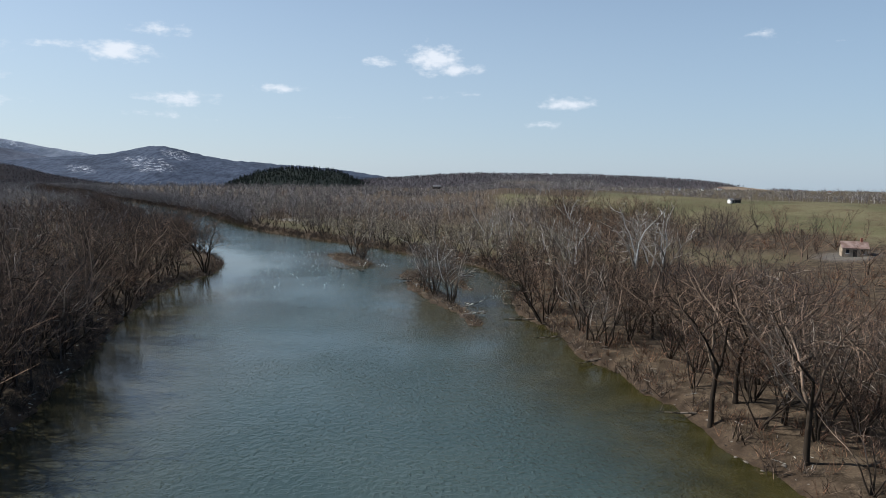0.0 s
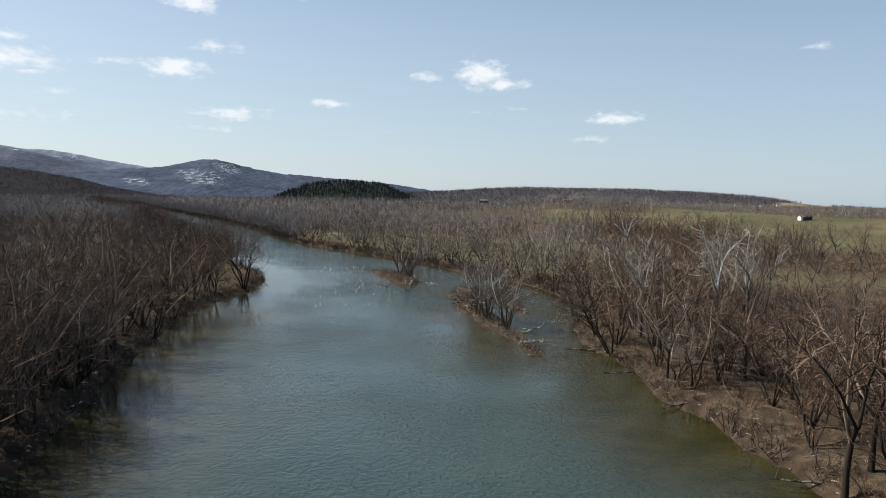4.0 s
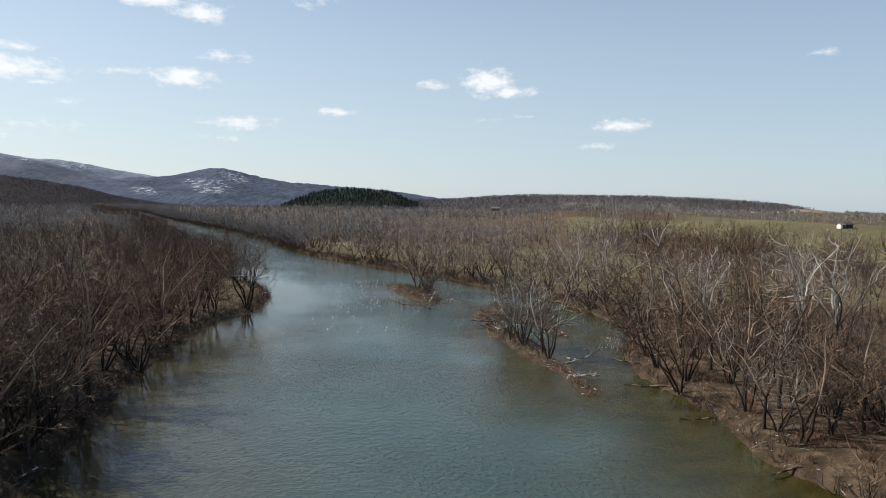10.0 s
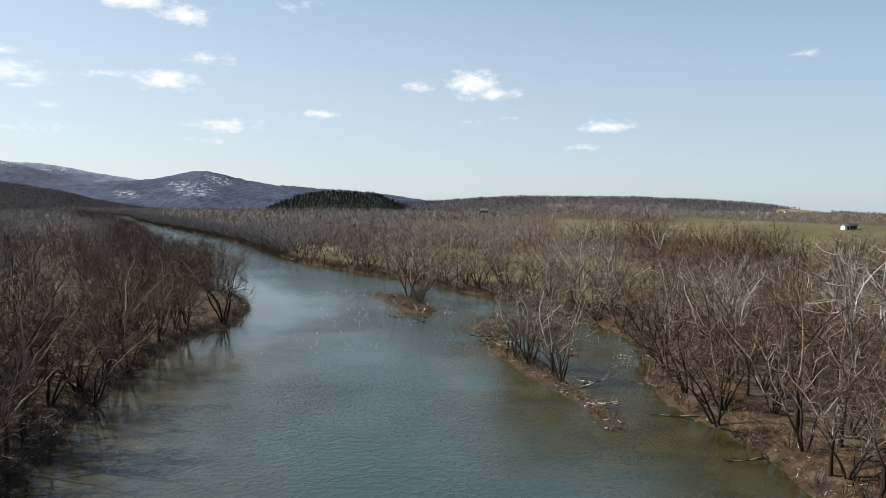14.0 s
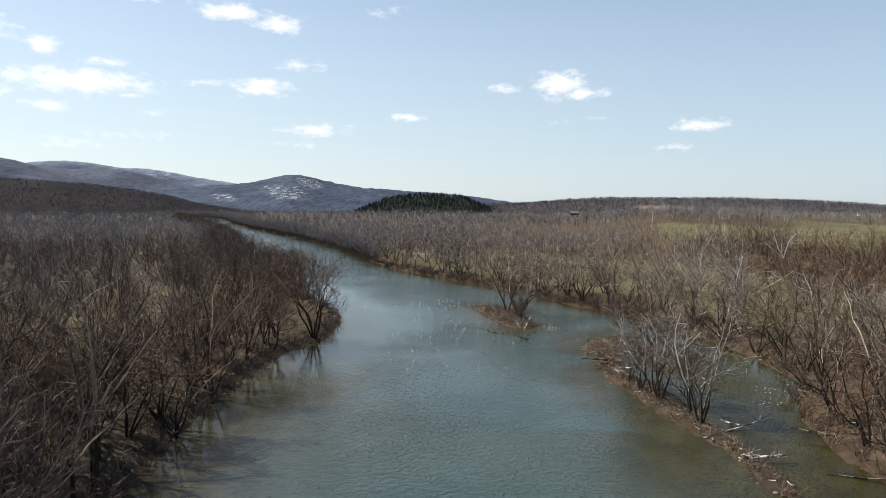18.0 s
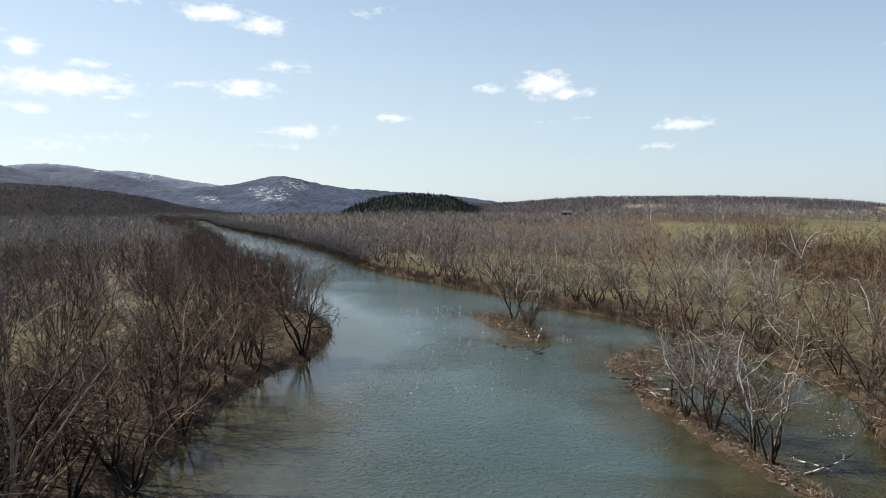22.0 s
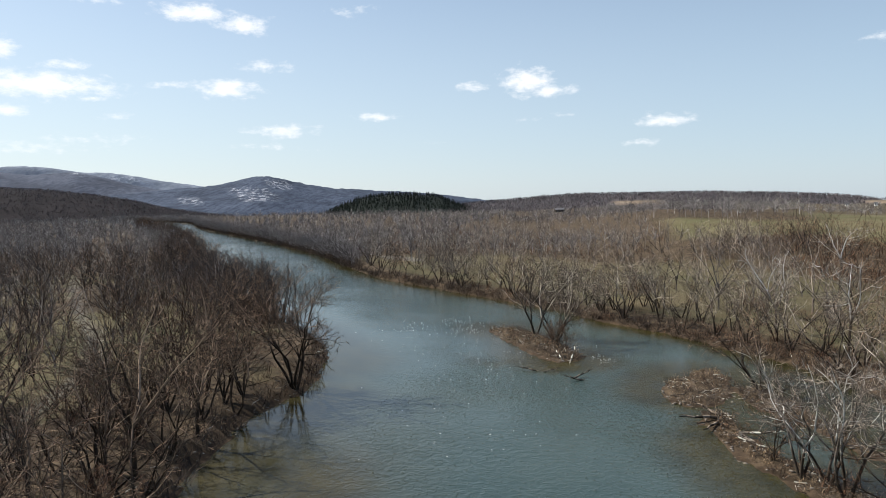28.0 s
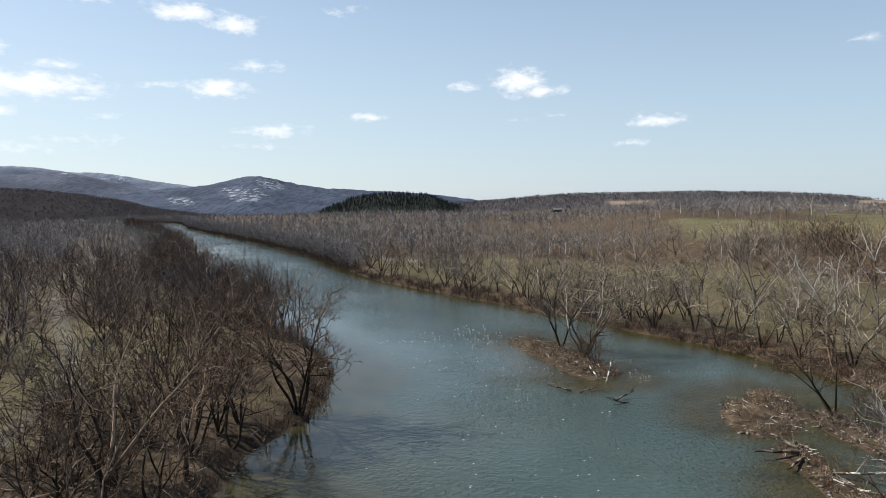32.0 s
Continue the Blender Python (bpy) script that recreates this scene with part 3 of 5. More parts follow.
# air haze is mixed into these three base colours, palest on the farthest ridge
HAZE_BLUE = hill_material("hazed_mountain_woods", (0.03, 0.041, 0.064), (0.077, 0.096, 0.136), True)
HAZE_BLUE_FAR = hill_material("hazed_ridge_woods", (0.054, 0.064, 0.09), (0.112, 0.128, 0.165), True)
HAZE_PALE_FAR = hill_material("hazed_farthest_woods", (0.16, 0.19, 0.24), (0.25, 0.285, 0.34), True)
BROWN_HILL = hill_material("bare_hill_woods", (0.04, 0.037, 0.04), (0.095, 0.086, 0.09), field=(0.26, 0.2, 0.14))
# slope coloured as dark as the shade between the foothill crowns
FOOT_HILL = hill_material("foothill_crown_shade", (0.01, 0.009, 0.011), (0.024, 0.02, 0.022))
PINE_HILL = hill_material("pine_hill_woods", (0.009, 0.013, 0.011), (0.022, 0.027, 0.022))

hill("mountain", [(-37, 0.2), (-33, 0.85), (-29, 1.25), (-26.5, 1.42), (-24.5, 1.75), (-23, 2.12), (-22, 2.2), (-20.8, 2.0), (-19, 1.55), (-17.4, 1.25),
                  (-14, 0.98), (-11, 0.8), (-8, 0.55), (-5.5, 0.15), (-3, -0.2)], 3700, 1300, 600, HAZE_BLUE,
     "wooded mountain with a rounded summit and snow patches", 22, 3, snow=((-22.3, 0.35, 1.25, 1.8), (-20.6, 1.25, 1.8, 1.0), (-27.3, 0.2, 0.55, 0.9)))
hill("mountain_ridge", [(-75, 3.4), (-60, 3.3), (-48, 3.2), (-42.3, 3.03), (-40, 2.5), (-38, 2.32), (-36.5, 2.4), (-35.1, 2.53), (-33.6, 2.15), (-31.5, 1.6), (-29.5, 1.2), (-27, 0.9), (-24, 0.6)], 4050, 900, 350, HAZE_BLUE_FAR,
     "long wooded mountain ridge coloured blue-grey with painted haze", 16, 13, 0.1, snow=((-35.0, 2.35, 2.5, 0.5),))
hill("distant_ridge", [(-48, 2.7), (-41.5, 2.6), (-40, 2.85), (-38.5, 2.95), (-36.5, 2.8), (-35, 2.52), (-33.2, 2.5), (-31.5, 2.27), (-30, 1.96), (-28, 1.66), (-26.7, 1.46), (-24, 1.1)], 4550, 450, 150, HAZE_PALE_FAR,
     "snow-dusted ridge far behind, paled with painted haze", 12, 17, 0.1, snow=((-32.0, 1.9, 2.2, 1.2),))
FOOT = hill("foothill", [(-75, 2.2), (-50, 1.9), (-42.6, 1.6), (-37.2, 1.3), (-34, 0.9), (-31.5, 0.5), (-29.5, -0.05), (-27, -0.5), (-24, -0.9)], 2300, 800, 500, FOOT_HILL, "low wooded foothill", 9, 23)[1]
# tan fields cleared on the ridge: azimuth, lowest and highest elevation, half width
RIDGE_FIELDS = ((6.9, -0.42, -0.22, 2.4), (23.5, -0.62, -0.44, 2.2))
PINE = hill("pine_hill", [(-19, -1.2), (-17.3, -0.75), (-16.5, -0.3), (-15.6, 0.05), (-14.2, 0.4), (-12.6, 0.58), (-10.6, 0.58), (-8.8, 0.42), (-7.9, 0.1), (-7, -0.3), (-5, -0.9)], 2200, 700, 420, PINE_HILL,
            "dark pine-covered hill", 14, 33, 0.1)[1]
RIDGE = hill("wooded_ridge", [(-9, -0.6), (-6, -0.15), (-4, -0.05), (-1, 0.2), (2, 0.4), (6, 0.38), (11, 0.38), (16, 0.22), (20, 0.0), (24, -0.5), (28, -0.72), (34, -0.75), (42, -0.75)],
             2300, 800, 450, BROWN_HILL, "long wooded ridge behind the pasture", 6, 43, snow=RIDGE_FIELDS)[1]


# ---- trees ----
UP = np.array([0, 0, 1.0])


def turned(rng, d, angle):
    side = np.cross(d, rng.normal(size=3))
    side /= np.linalg.norm(side) + 1e-9
    v = d * np.cos(angle) + side * np.sin(angle)
    return v / np.linalg.norm(v)


def shoot_line(rng, p, d, length, r0, r1, n, wander, lift):
    """A wandering line of n pieces that bends upwards: rows of x, y, z, radius."""
    rows = [(*p, r0)]
    for k in range(n):
        d = d + rng.normal(size=3) * wander + UP * lift
        d /= np.linalg.norm(d)
        p = p + d * length / n
        rows.append((*p, r0 + (r1 - r0) * (k + 1) / n))
    return np.array(rows)


def along(line, f):
    """The place, the way and the radius at a share of a line's length."""
    t = f * (len(line) - 1)
    k = min(int(t), len(line) - 2)
    here = line[k] + (line[k + 1] - line[k]) * (t - k)
    d = line[k + 1, :3] - line[k, :3]
    return here[:3], d / (np.linalg.norm(d) + 1e-9), here[3]


def grown(rng, height, stems, spread, lean, plan, thick, fork_at=0.28, leaders=4):
    """The wood of a bare tree: stems, branches and side branches as lines, and twigs as rows for tubes()."""
    big, limbs, fine, twigs = [], [], [], []
    turn = rng.uniform(0, 6.28)
    if stems == 1:
        fork = height * fork_at * rng.uniform(0.8, 1.2)
        d = np.array([lean[0], lean[1], 1.0])
        d /= np.linalg.norm(d)
        r = 0.0165 * height * thick
        bole = np.array([(*(-UP * 0.4), r * 1.6), (*(d * 0.4), r * 1.1), (*(d * fork * 0.55), r * 0.95), (*(d * fork + np.array([*rng.normal(size=2) * 0.12, 0])), r * 0.85)])
        big.append(bole)
        starts = [(bole[-1, :3], (height - fork), 0.6 * r) for _ in range(leaders)]
    else:
        starts = [(np.array([math.cos(turn + k * 6.283 / stems), math.sin(turn + k * 6.283 / stems), 0]) * 0.3 - UP * 0.3, height, 0.0112 * height * thick) for k in range(stems)]
    leads = []
    for k, (foot, tall, r) in enumerate(starts):
        a = turn + k * 6.283 / len(starts) + rng.normal() * 0.3
        tilt = spread * rng.uniform(0.35, 1.25)
        way = np.array([math.cos(a) * math.sin(tilt) + lean[0], math.sin(a) * math.sin(tilt) + lean[1], math.cos(tilt)])
        line = shoot_line(rng, foot, way, tall * rng.uniform(0.82, 1.04), r, 0.024, 7, 0.17, 0.02)
        leads.append((line, tall))
        if stems > 1 and rng.random() < 0.55:
            p, d, rr = along(line, rng.uniform(0.2, 0.35))
            fork_line = shoot_line(rng, p, turned(rng, d, rng.uniform(0.35, 0.55)), tall * rng.uniform(0.55, 0.7), rr * 0.75, 0.022, 6, 0.18, 0.05)
            leads.append((fork_line, tall * 0.72))
    for line, tall in leads:
        big.append(line)
        for q in range(plan[0]):
            f = 0.3 + 0.66 * (q + rng.uniform(0, 0.9)) / plan[0]
            p, d, r = along(line, f)
            size = tall * rng.uniform(0.28, 0.44) * (1.1 - 0.66 * f)
            limb = shoot_line(rng, p, turned(rng, d, rng.uniform(0.7, 1.25)), size, max(0.55 * r, 0.046), 0.018, 4, 0.24, 0.06)
            limbs.append(limb)
            for w in range(plan[1]):
                g = rng.uniform(0.25, 1.0)
                p2, d2, _ = along(limb, g)
                side = shoot_line(rng, p2, turned(rng, d2, rng.uniform(0.5, 1.1)), (0.3 * size + 0.6) * rng.uniform(0.7, 1.3) * (1.15 - 0.4 * g), 0.03 * thick, 0.013, 2, 0.25, 0.06)
                fine.append(side)
                for _ in range(plan[2]):
                    p3, d3, _ = along(side, rng.uniform(0.2, 1.0))
                    e = turned(rng, d3, rng.uniform(0.3, 1.0)) + UP * 0.1
                    twigs.append((*p3, *(p3 + e * rng.uniform(0.5, 1.15)), 0.02 * thick, 0.0))
        for _ in range(5):
            p3, d3, _ = along(line, rng.uniform(0.8, 1.0))
            twigs.append((*p3, *(p3 + (turned(rng, d3, rng.uniform(0.2, 0.6)) + UP * 0.2) * rng.uniform(0.6, 1.3)), 0.014 * thick, 0.0))
    return big, limbs, fine, twigs


def bare_tree(seed, height, stems=1, spread=0.5, lean=(0, 0), plan=(10, 4, 3), thick=1.0, bark=None, twigs=None, name="tree", label="", fork_at=0.28, leaders=4):
    rng = np.random.default_rng(seed)
    big, limbs, fine, spikes = grown(rng, height, stems, spread, lean, plan, thick, fork_at, leaders)
    root = new(name)
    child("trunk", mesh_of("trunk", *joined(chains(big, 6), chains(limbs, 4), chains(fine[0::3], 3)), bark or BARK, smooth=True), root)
    child("crown", mesh_of("crown", *joined(chains([f for k, f in enumerate(fine) if k % 3], 3), tubes(spikes, 3)), twigs or TWIG), root)
    return tagged(root, label, "tree", "trees along the river")


TEMPLATES = {
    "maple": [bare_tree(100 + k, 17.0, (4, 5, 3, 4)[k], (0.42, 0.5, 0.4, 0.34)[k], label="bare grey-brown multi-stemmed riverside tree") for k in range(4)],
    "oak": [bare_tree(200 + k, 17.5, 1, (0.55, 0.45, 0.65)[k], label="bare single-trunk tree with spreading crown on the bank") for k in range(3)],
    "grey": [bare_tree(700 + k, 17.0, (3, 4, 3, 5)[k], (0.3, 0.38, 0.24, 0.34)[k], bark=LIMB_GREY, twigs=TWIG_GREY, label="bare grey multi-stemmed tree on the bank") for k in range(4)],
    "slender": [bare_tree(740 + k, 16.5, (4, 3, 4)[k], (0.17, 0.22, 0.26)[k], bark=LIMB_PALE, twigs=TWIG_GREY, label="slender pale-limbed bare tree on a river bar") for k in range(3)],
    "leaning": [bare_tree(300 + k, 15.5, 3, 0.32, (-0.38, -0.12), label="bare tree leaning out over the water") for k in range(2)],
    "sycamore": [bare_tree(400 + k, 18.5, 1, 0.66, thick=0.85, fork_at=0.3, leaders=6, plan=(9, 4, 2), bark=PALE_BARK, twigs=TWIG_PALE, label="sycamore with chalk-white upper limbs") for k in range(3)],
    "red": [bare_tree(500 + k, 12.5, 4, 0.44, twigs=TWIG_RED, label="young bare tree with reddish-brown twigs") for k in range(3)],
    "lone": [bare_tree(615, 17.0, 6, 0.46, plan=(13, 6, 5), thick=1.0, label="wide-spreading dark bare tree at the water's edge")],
}
placed_spots = []
counts = {k: 0 for k in TEMPLATES}


def plant(kind, x, y, scale=1.0, turn=None, variant=None):
    k = counts[kind]
    ob = TEMPLATES[kind][(k if variant is None else variant) % len(TEMPLATES[kind])]
    counts[kind] += 1
    turn = (random.uniform(-0.4, 0.4) if kind == "leaning" else random.uniform(0, 6.28)) if turn is None else turn
    m = Matrix.LocRotScale((x, y, float(ground_at(x, y)[0])), Euler((0, 0, turn)), Vector((scale, scale, scale * random.uniform(0.92, 1.08))))
    placed_spots.append((x, y))
    if k < len(TEMPLATES[kind]) and variant is None:
        ob.matrix_basis = m
        return ob
    return copy_thing(ob, m)


# trees that stand out
plant("lone", -65.2, 188.5, 1.1)
for kind, x, y, s in (
    ("maple", 37, 66, 0.85), ("maple", 40, 72.5, 0.8), ("oak", 43, 80, 0.8), ("grey", 36.2, 71, 0.75), ("maple", 45, 88, 0.85), ("red", 33.4, 70, 0.8), ("maple", 39.5, 84.5, 0.8), ("grey", 42, 95, 0.8), ("maple", 34, 90, 0.8), ("red", 31.4, 84, 0.8), ("maple", 32.6, 97, 0.8), ("red", 36, 78, 0.7),
    ("maple", 25.6, 105.6, 0.95), ("leaning", 18.8, 128.4, 0.95), ("oak", 29.6, 73.8, 1.0), ("oak", 34.0, 78, 1.0), ("maple", 29.5, 107.5, 0.9), ("oak", 33.6, 109, 1.0),
    ("maple", 20.4, 131, 0.9), ("oak", 25, 121, 1.0), ("leaning", 18.0, 138.5, 0.9), ("maple", 25.8, 129, 0.95), ("oak", 33.6, 61.5, 1.0), ("maple", 36.6, 79, 0.95),
    ("slender", 2.0, 147.5, 0.95), ("slender", -1.8, 157, 0.95), ("slender", -2.2, 160.0, 0.8), ("slender", -3.9, 161.8, 0.85), ("red", 2.2, 153.5, 0.9), ("slender", 1.2, 150.6, 0.85), ("red", -5.2, 166, 0.7),
    ("leaning", 1.6, 193.5, 0.95), ("red", 3.0, 190, 0.6), ("grey", -30.1, 233.0, 1.1), ("grey", -26.4, 225, 1.0), ("red", -25.2, 217.5, 0.6), ("red", -25.8, 222, 0.55),
    ("sycamore", 37.7, 135.0, 1.15), ("sycamore", 44.5, 139, 1.05), ("sycamore", 28.0, 147.5, 0.95), ("sycamore", 54.6, 298.5, 0.78), ("sycamore", 14.8, 228, 0.85), ("sycamore", 18.2, 244.3, 0.72), ("sycamore", 20, 209.5, 0.78),
    ("sycamore", 30, 158, 0.85), ("sycamore", 36, 174, 0.8), ("sycamore", 27, 184, 0.7), ("sycamore", 46, 152, 0.85), ("sycamore", 58, 205, 0.75),
    ("leaning", 18.6, 150.5, 0.95), ("maple", 20.6, 160, 0.95), ("grey", 22.6, 167, 0.9), ("maple", 23.0, 175, 0.95), ("leaning", 22.0, 183, 0.9), ("grey", 19.4, 190.5, 0.95), ("maple", 16.4, 201, 0.9), ("grey", 25.0, 152, 1.0), ("maple", -68.4, 175.5, 0.98), ("maple", -71, 177.5, 1.0), ("oak", -68.3, 165, 1.0), ("maple", -64.5, 146, 1.0), ("maple", -61, 131, 1.0), ("oak", -78.5, 146, 1.0), ("oak", -62.3, 119, 0.95),
    ("grey", -57, 96, 0.95), ("oak", -72, 152, 0.9), ("oak", -76, 183, 0.9), ("red", -79, 196, 0.8),
):
    plant(kind, x, y, s)
for x, y, s in ((-44.8, 300, 0.75), (-53, 322, 0.8), (-53.5, 306, 0.75), (-63.5, 333, 0.85), (-38.0, 291, 0.7), (-32.8, 287, 0.72), (-14.9, 258, 0.75), (-11.7, 258, 0.7), (-8.5, 255, 0.75),
                (-3.3, 254.5, 0.75), (-1.3, 259, 0.7), (-4.4, 262, 0.72), (-22, 272, 0.72), (-27, 279, 0.7), (4, 240, 0.75), (8, 232, 0.7), (13, 222, 0.75), (17, 212, 0.75), (20, 204, 0.8),
                (-69, 350, 0.85), (-76, 352, 0.9), (-92, 362, 0.9), (-99, 374, 0.9), (1.2, 246, 0.65), (-17.5, 266, 0.7)):
    plant(random.choice(("grey", "grey", "maple")), x, y, s * random.uniform(1.0, 1.22))

# the row along the left bank
for y in np.arange(22, 184, 6.2):
    y = float(y + random.uniform(-1.5, 1.5))
    x = float(np.interp(y, LEFT[:, 1], LEFT[:, 0])) - random.uniform(1.6, 4.5)
    if all((x - a) ** 2 + (y - b) ** 2 > 9 for a, b in placed_spots):
        plant(random.choice(("maple", "maple", "oak", "red")), x, y, random.uniform(0.85, 1.03))

# the row along the far bank
seg = np.hypot(*np.diff(RIGHT, axis=0).T)
at = np.concatenate([[0], np.cumsum(seg)])
for t in np.arange(0, at[-1], 8.5):
    x, y = float(np.interp(t, at, RIGHT[:, 0])), float(np.interp(t, at, RIGHT[:, 1]))
    x, y = x + random.uniform(0.3, 3.2), y + random.uniform(0.2, 2.6)
    if 203 < y < 352 and float(survey([x], [y])[1][0]) > 0.4 and all((x - a) ** 2 + (y - b) ** 2 > 5 for a, b in placed_spots):
        plant(random.choices(("grey", "maple", "oak"), (6, 2, 1))[0], x, y, random.uniform(0.68, 0.95))

# ---- woods ----
rng = np.random.default_rng(8)
step = 6.4
bank_x, bank_y = rng.uniform(-92, -36, 900), rng.uniform(44, 128, 900)
cx, cy = np.meshgrid(np.arange(-1400, 1250, step), np.arange(20, 1500, step))
cx, cy = cx.ravel() + rng.uniform(-0.8, 0.8, cx.size) * step, cy.ravel() + rng.uniform(-0.8, 0.8, cy.size) * step
caz, cd = np.degrees(np.arctan2(cx, cy + 30)), np.hypot(cx, cy)
edge_d = distance(cx, cy, RIGHT)
keep = (caz > -52) & (caz < 42) & ((cd < 330) | ((edge_d < 60) & (cd < 650) & (cx > -420)) | (rng.random(cx.size) < np.clip((430 / np.maximum(cd, 1)) ** 1.4, 0.1, 1)))
cx, cy = cx[keep], cy[keep]
bs_ = survey(bank_x, bank_y)[1]
bank_x, bank_y = bank_x[(bs_ > 0.6) & (bs_ < 11)], bank_y[(bs_ > 0.6) & (bs_ < 11)]
near_x = np.concatenate([rng.uniform(20, 78, 300), rng.uniform(-80, -36, 220)])
near_y = np.concatenate([rng.uniform(52, 190, 300), rng.uniform(18, 185, 220)])
ns_ = survey(near_x, near_y)[1]
near_ok = (ns_ > 1.2) & (ns_ < np.where(near_x > 0, 42, 17))
near_x, near_y = near_x[near_ok], near_y[near_ok]
belt_x, belt_y = rng.uniform(24, 190, 2600), rng.uniform(250, 400, 2600)
belt = survey(belt_x, belt_y)
belt_ok = (belt[3] > 86) & (belt[3] < 122) & (belt[4] > 4.5) & (rng.random(2600) < 0.85)
belt_x, belt_y = belt_x[belt_ok][:330], belt_y[belt_ok][:330]
cx, cy = np.concatenate([cx, bank_x[:70], near_x, belt_x]), np.concatenate([cy, bank_y[:70], near_y, belt_y])
cz, cs, cright, cdr, caz, cisle = survey(cx, cy)
croad = distance(cx, cy, ROAD)
chance = np.where(cx < 0, np.where((cy > 128) & (cy < 185), 0.85, np.where(cy < 125, 1.0, 0.85)), 1.0)
r = cright
chance[r & (cdr < 60) & (cy < 195)] = np.where(cy[r & (cdr < 60) & (cy < 195)] < 125, 0.85, 0.55)
chance[r & (cdr >= 48) & (cy < 195)] = 0.5
chance[r & (cy >= 195) & (cy < 400) & (cdr < 84)] = 0.2
chance[r & (cy >= 185) & (cy < 275) & (cx > 22) & (cdr < 84)] = 0.5
chance[r & (cy >= 195) & (cdr < 9)] = 0.2
chance[r & (cy >= 335) & (cdr < 34)] = 0.8
chance[r & (cdr >= 84) & (cdr < 124) & (caz > 2)] = 0.9
chance[r & (cdr >= 84) & (caz <= 4)] = 0.8
chance[r & (cdr >= 84) & (cdr < 122) & (caz < 4) & (cy < 410)] = 0.7
past = r & (cdr >= 122) & (caz > 4)
chance[past] = 0.014
chance[past & (cdr < 140) & (fractal(cx, cy, 40, 2, 29) > 0.25)] = 0.4
chance[past & (np.abs(cdr - 268) < 12)] = 0.45
chance[past & (cdr > 300)] = 0.6
chance[past & (cdr > 180) & (caz < 12.5)] = 0.85
chance[r & (np.hypot(cx - 118, cy - 200) < 8.5)] = 0
chance[r & (cdr > 20) & (np.abs(cx - 90 - (cy - 150) * 0.5) < 8) & (cy < 200)] *= 0.4
chance = np.where(np.hypot(cx + 15, cy - 60) > 330, 0.62 * chance, chance)
chance = np.where(r, chance * np.clip(0.8 + 0.7 * fractal(cx, cy, 45, 2, 19), 0.25, 1.0), chance)
ok = (cs > np.where(cright, 2.0, 0.7)) & ~cisle & (rng.random(cx.size) < chance) & (croad > 2.1) & ~((cx < 0) & (cs < 15) & (cy > 181) & (cy < 240))
for px, py in placed_spots:
    ok &= (cx - px) ** 2 + (cy - py) ** 2 > 14
cx, cy, cz, cs, cright, cdr = (a[ok] for a in (cx, cy, cz, cs, cright, cdr))
near = (cy < 232) & (cy > 44) & (cs < 36) & ((cx < 0) | (cs < 34))
order = np.argsort(cs[near] + 0.12 * np.abs(cy[near] - 120))
front = np.flatnonzero(near)[order][:160]
for i in front:
    if cright[i]:
        kind = random.choices(("maple", "oak", "red", "sycamore", "grey"), (4, 3, 2.0, 0.5 if cy[i] > 130 else 0.0, 2.2))[0]
    else:
        kind = random.choices(("maple", "oak", "red", "sycamore", "grey"), (5, 3, 3.0, 0.04, 0.0 if cy[i] < 125 else 3.0))[0]
    plant(kind, cx[i], cy[i], random.uniform(0.58, 0.95) if cright[i] else random.uniform(0.62, 1.06))
rest = np.ones(cx.size, bool)
rest[front] = False


def simple_tree(seed, height, leaders, branches, twigs, fat):
    """A light bare tree for the depth of the woods."""
    g = np.random.default_rng(seed)
    lines, limbs, spikes = [], [], []
    low = g.uniform(0.02, 0.25)
    lines.append(np.array([(0, 0, -0.5, 0.013 * height), (0, 0, height * 0.1, 0.011 * height), (0, 0, height * (low + 0.08), 0.009 * height)]))
    for k in range(leaders):
        a, t = k * 2.4 + g.uniform(-0.4, 0.4), g.uniform(0.18, 0.78)
        way = np.array([math.cos(a) * math.sin(t), math.sin(a) * math.sin(t), math.cos(t)])
        line = shoot_line(g, UP * height * low * g.uniform(0.4, 1.2), way, height * (1 - low) * g.uniform(0.8, 1.0), 0.0072 * height, 0.018 * fat, 4, 0.18, 0.02)
        lines.append(line)
        for q in range(branches):
            f = 0.3 + 0.66 * (q + g.uniform(0, 0.9)) / branches
            p, d, r = along(line, f)
            limb = shoot_line(g, p, turned(g, d, g.uniform(0.65, 1.2)), height * g.uniform(0.2, 0.36) * (1.15 - 0.6 * f), 0.034 * fat, 0.014 * fat, 2, 0.22, 0.1)
            limbs.append(limb)
            for _ in range(twigs):
                p2, d2, _ = along(limb, g.uniform(0.3, 1.0))
                spikes.append((*p2, *(p2 + (turned(g, d2, g.uniform(0.35, 1.05)) + UP * 0.1) * height * g.uniform(0.05, 0.11)), 0.015 * fat, 0.0))
    return joined(chains(lines, 3), chains(limbs, 3), tubes(spikes, 3))


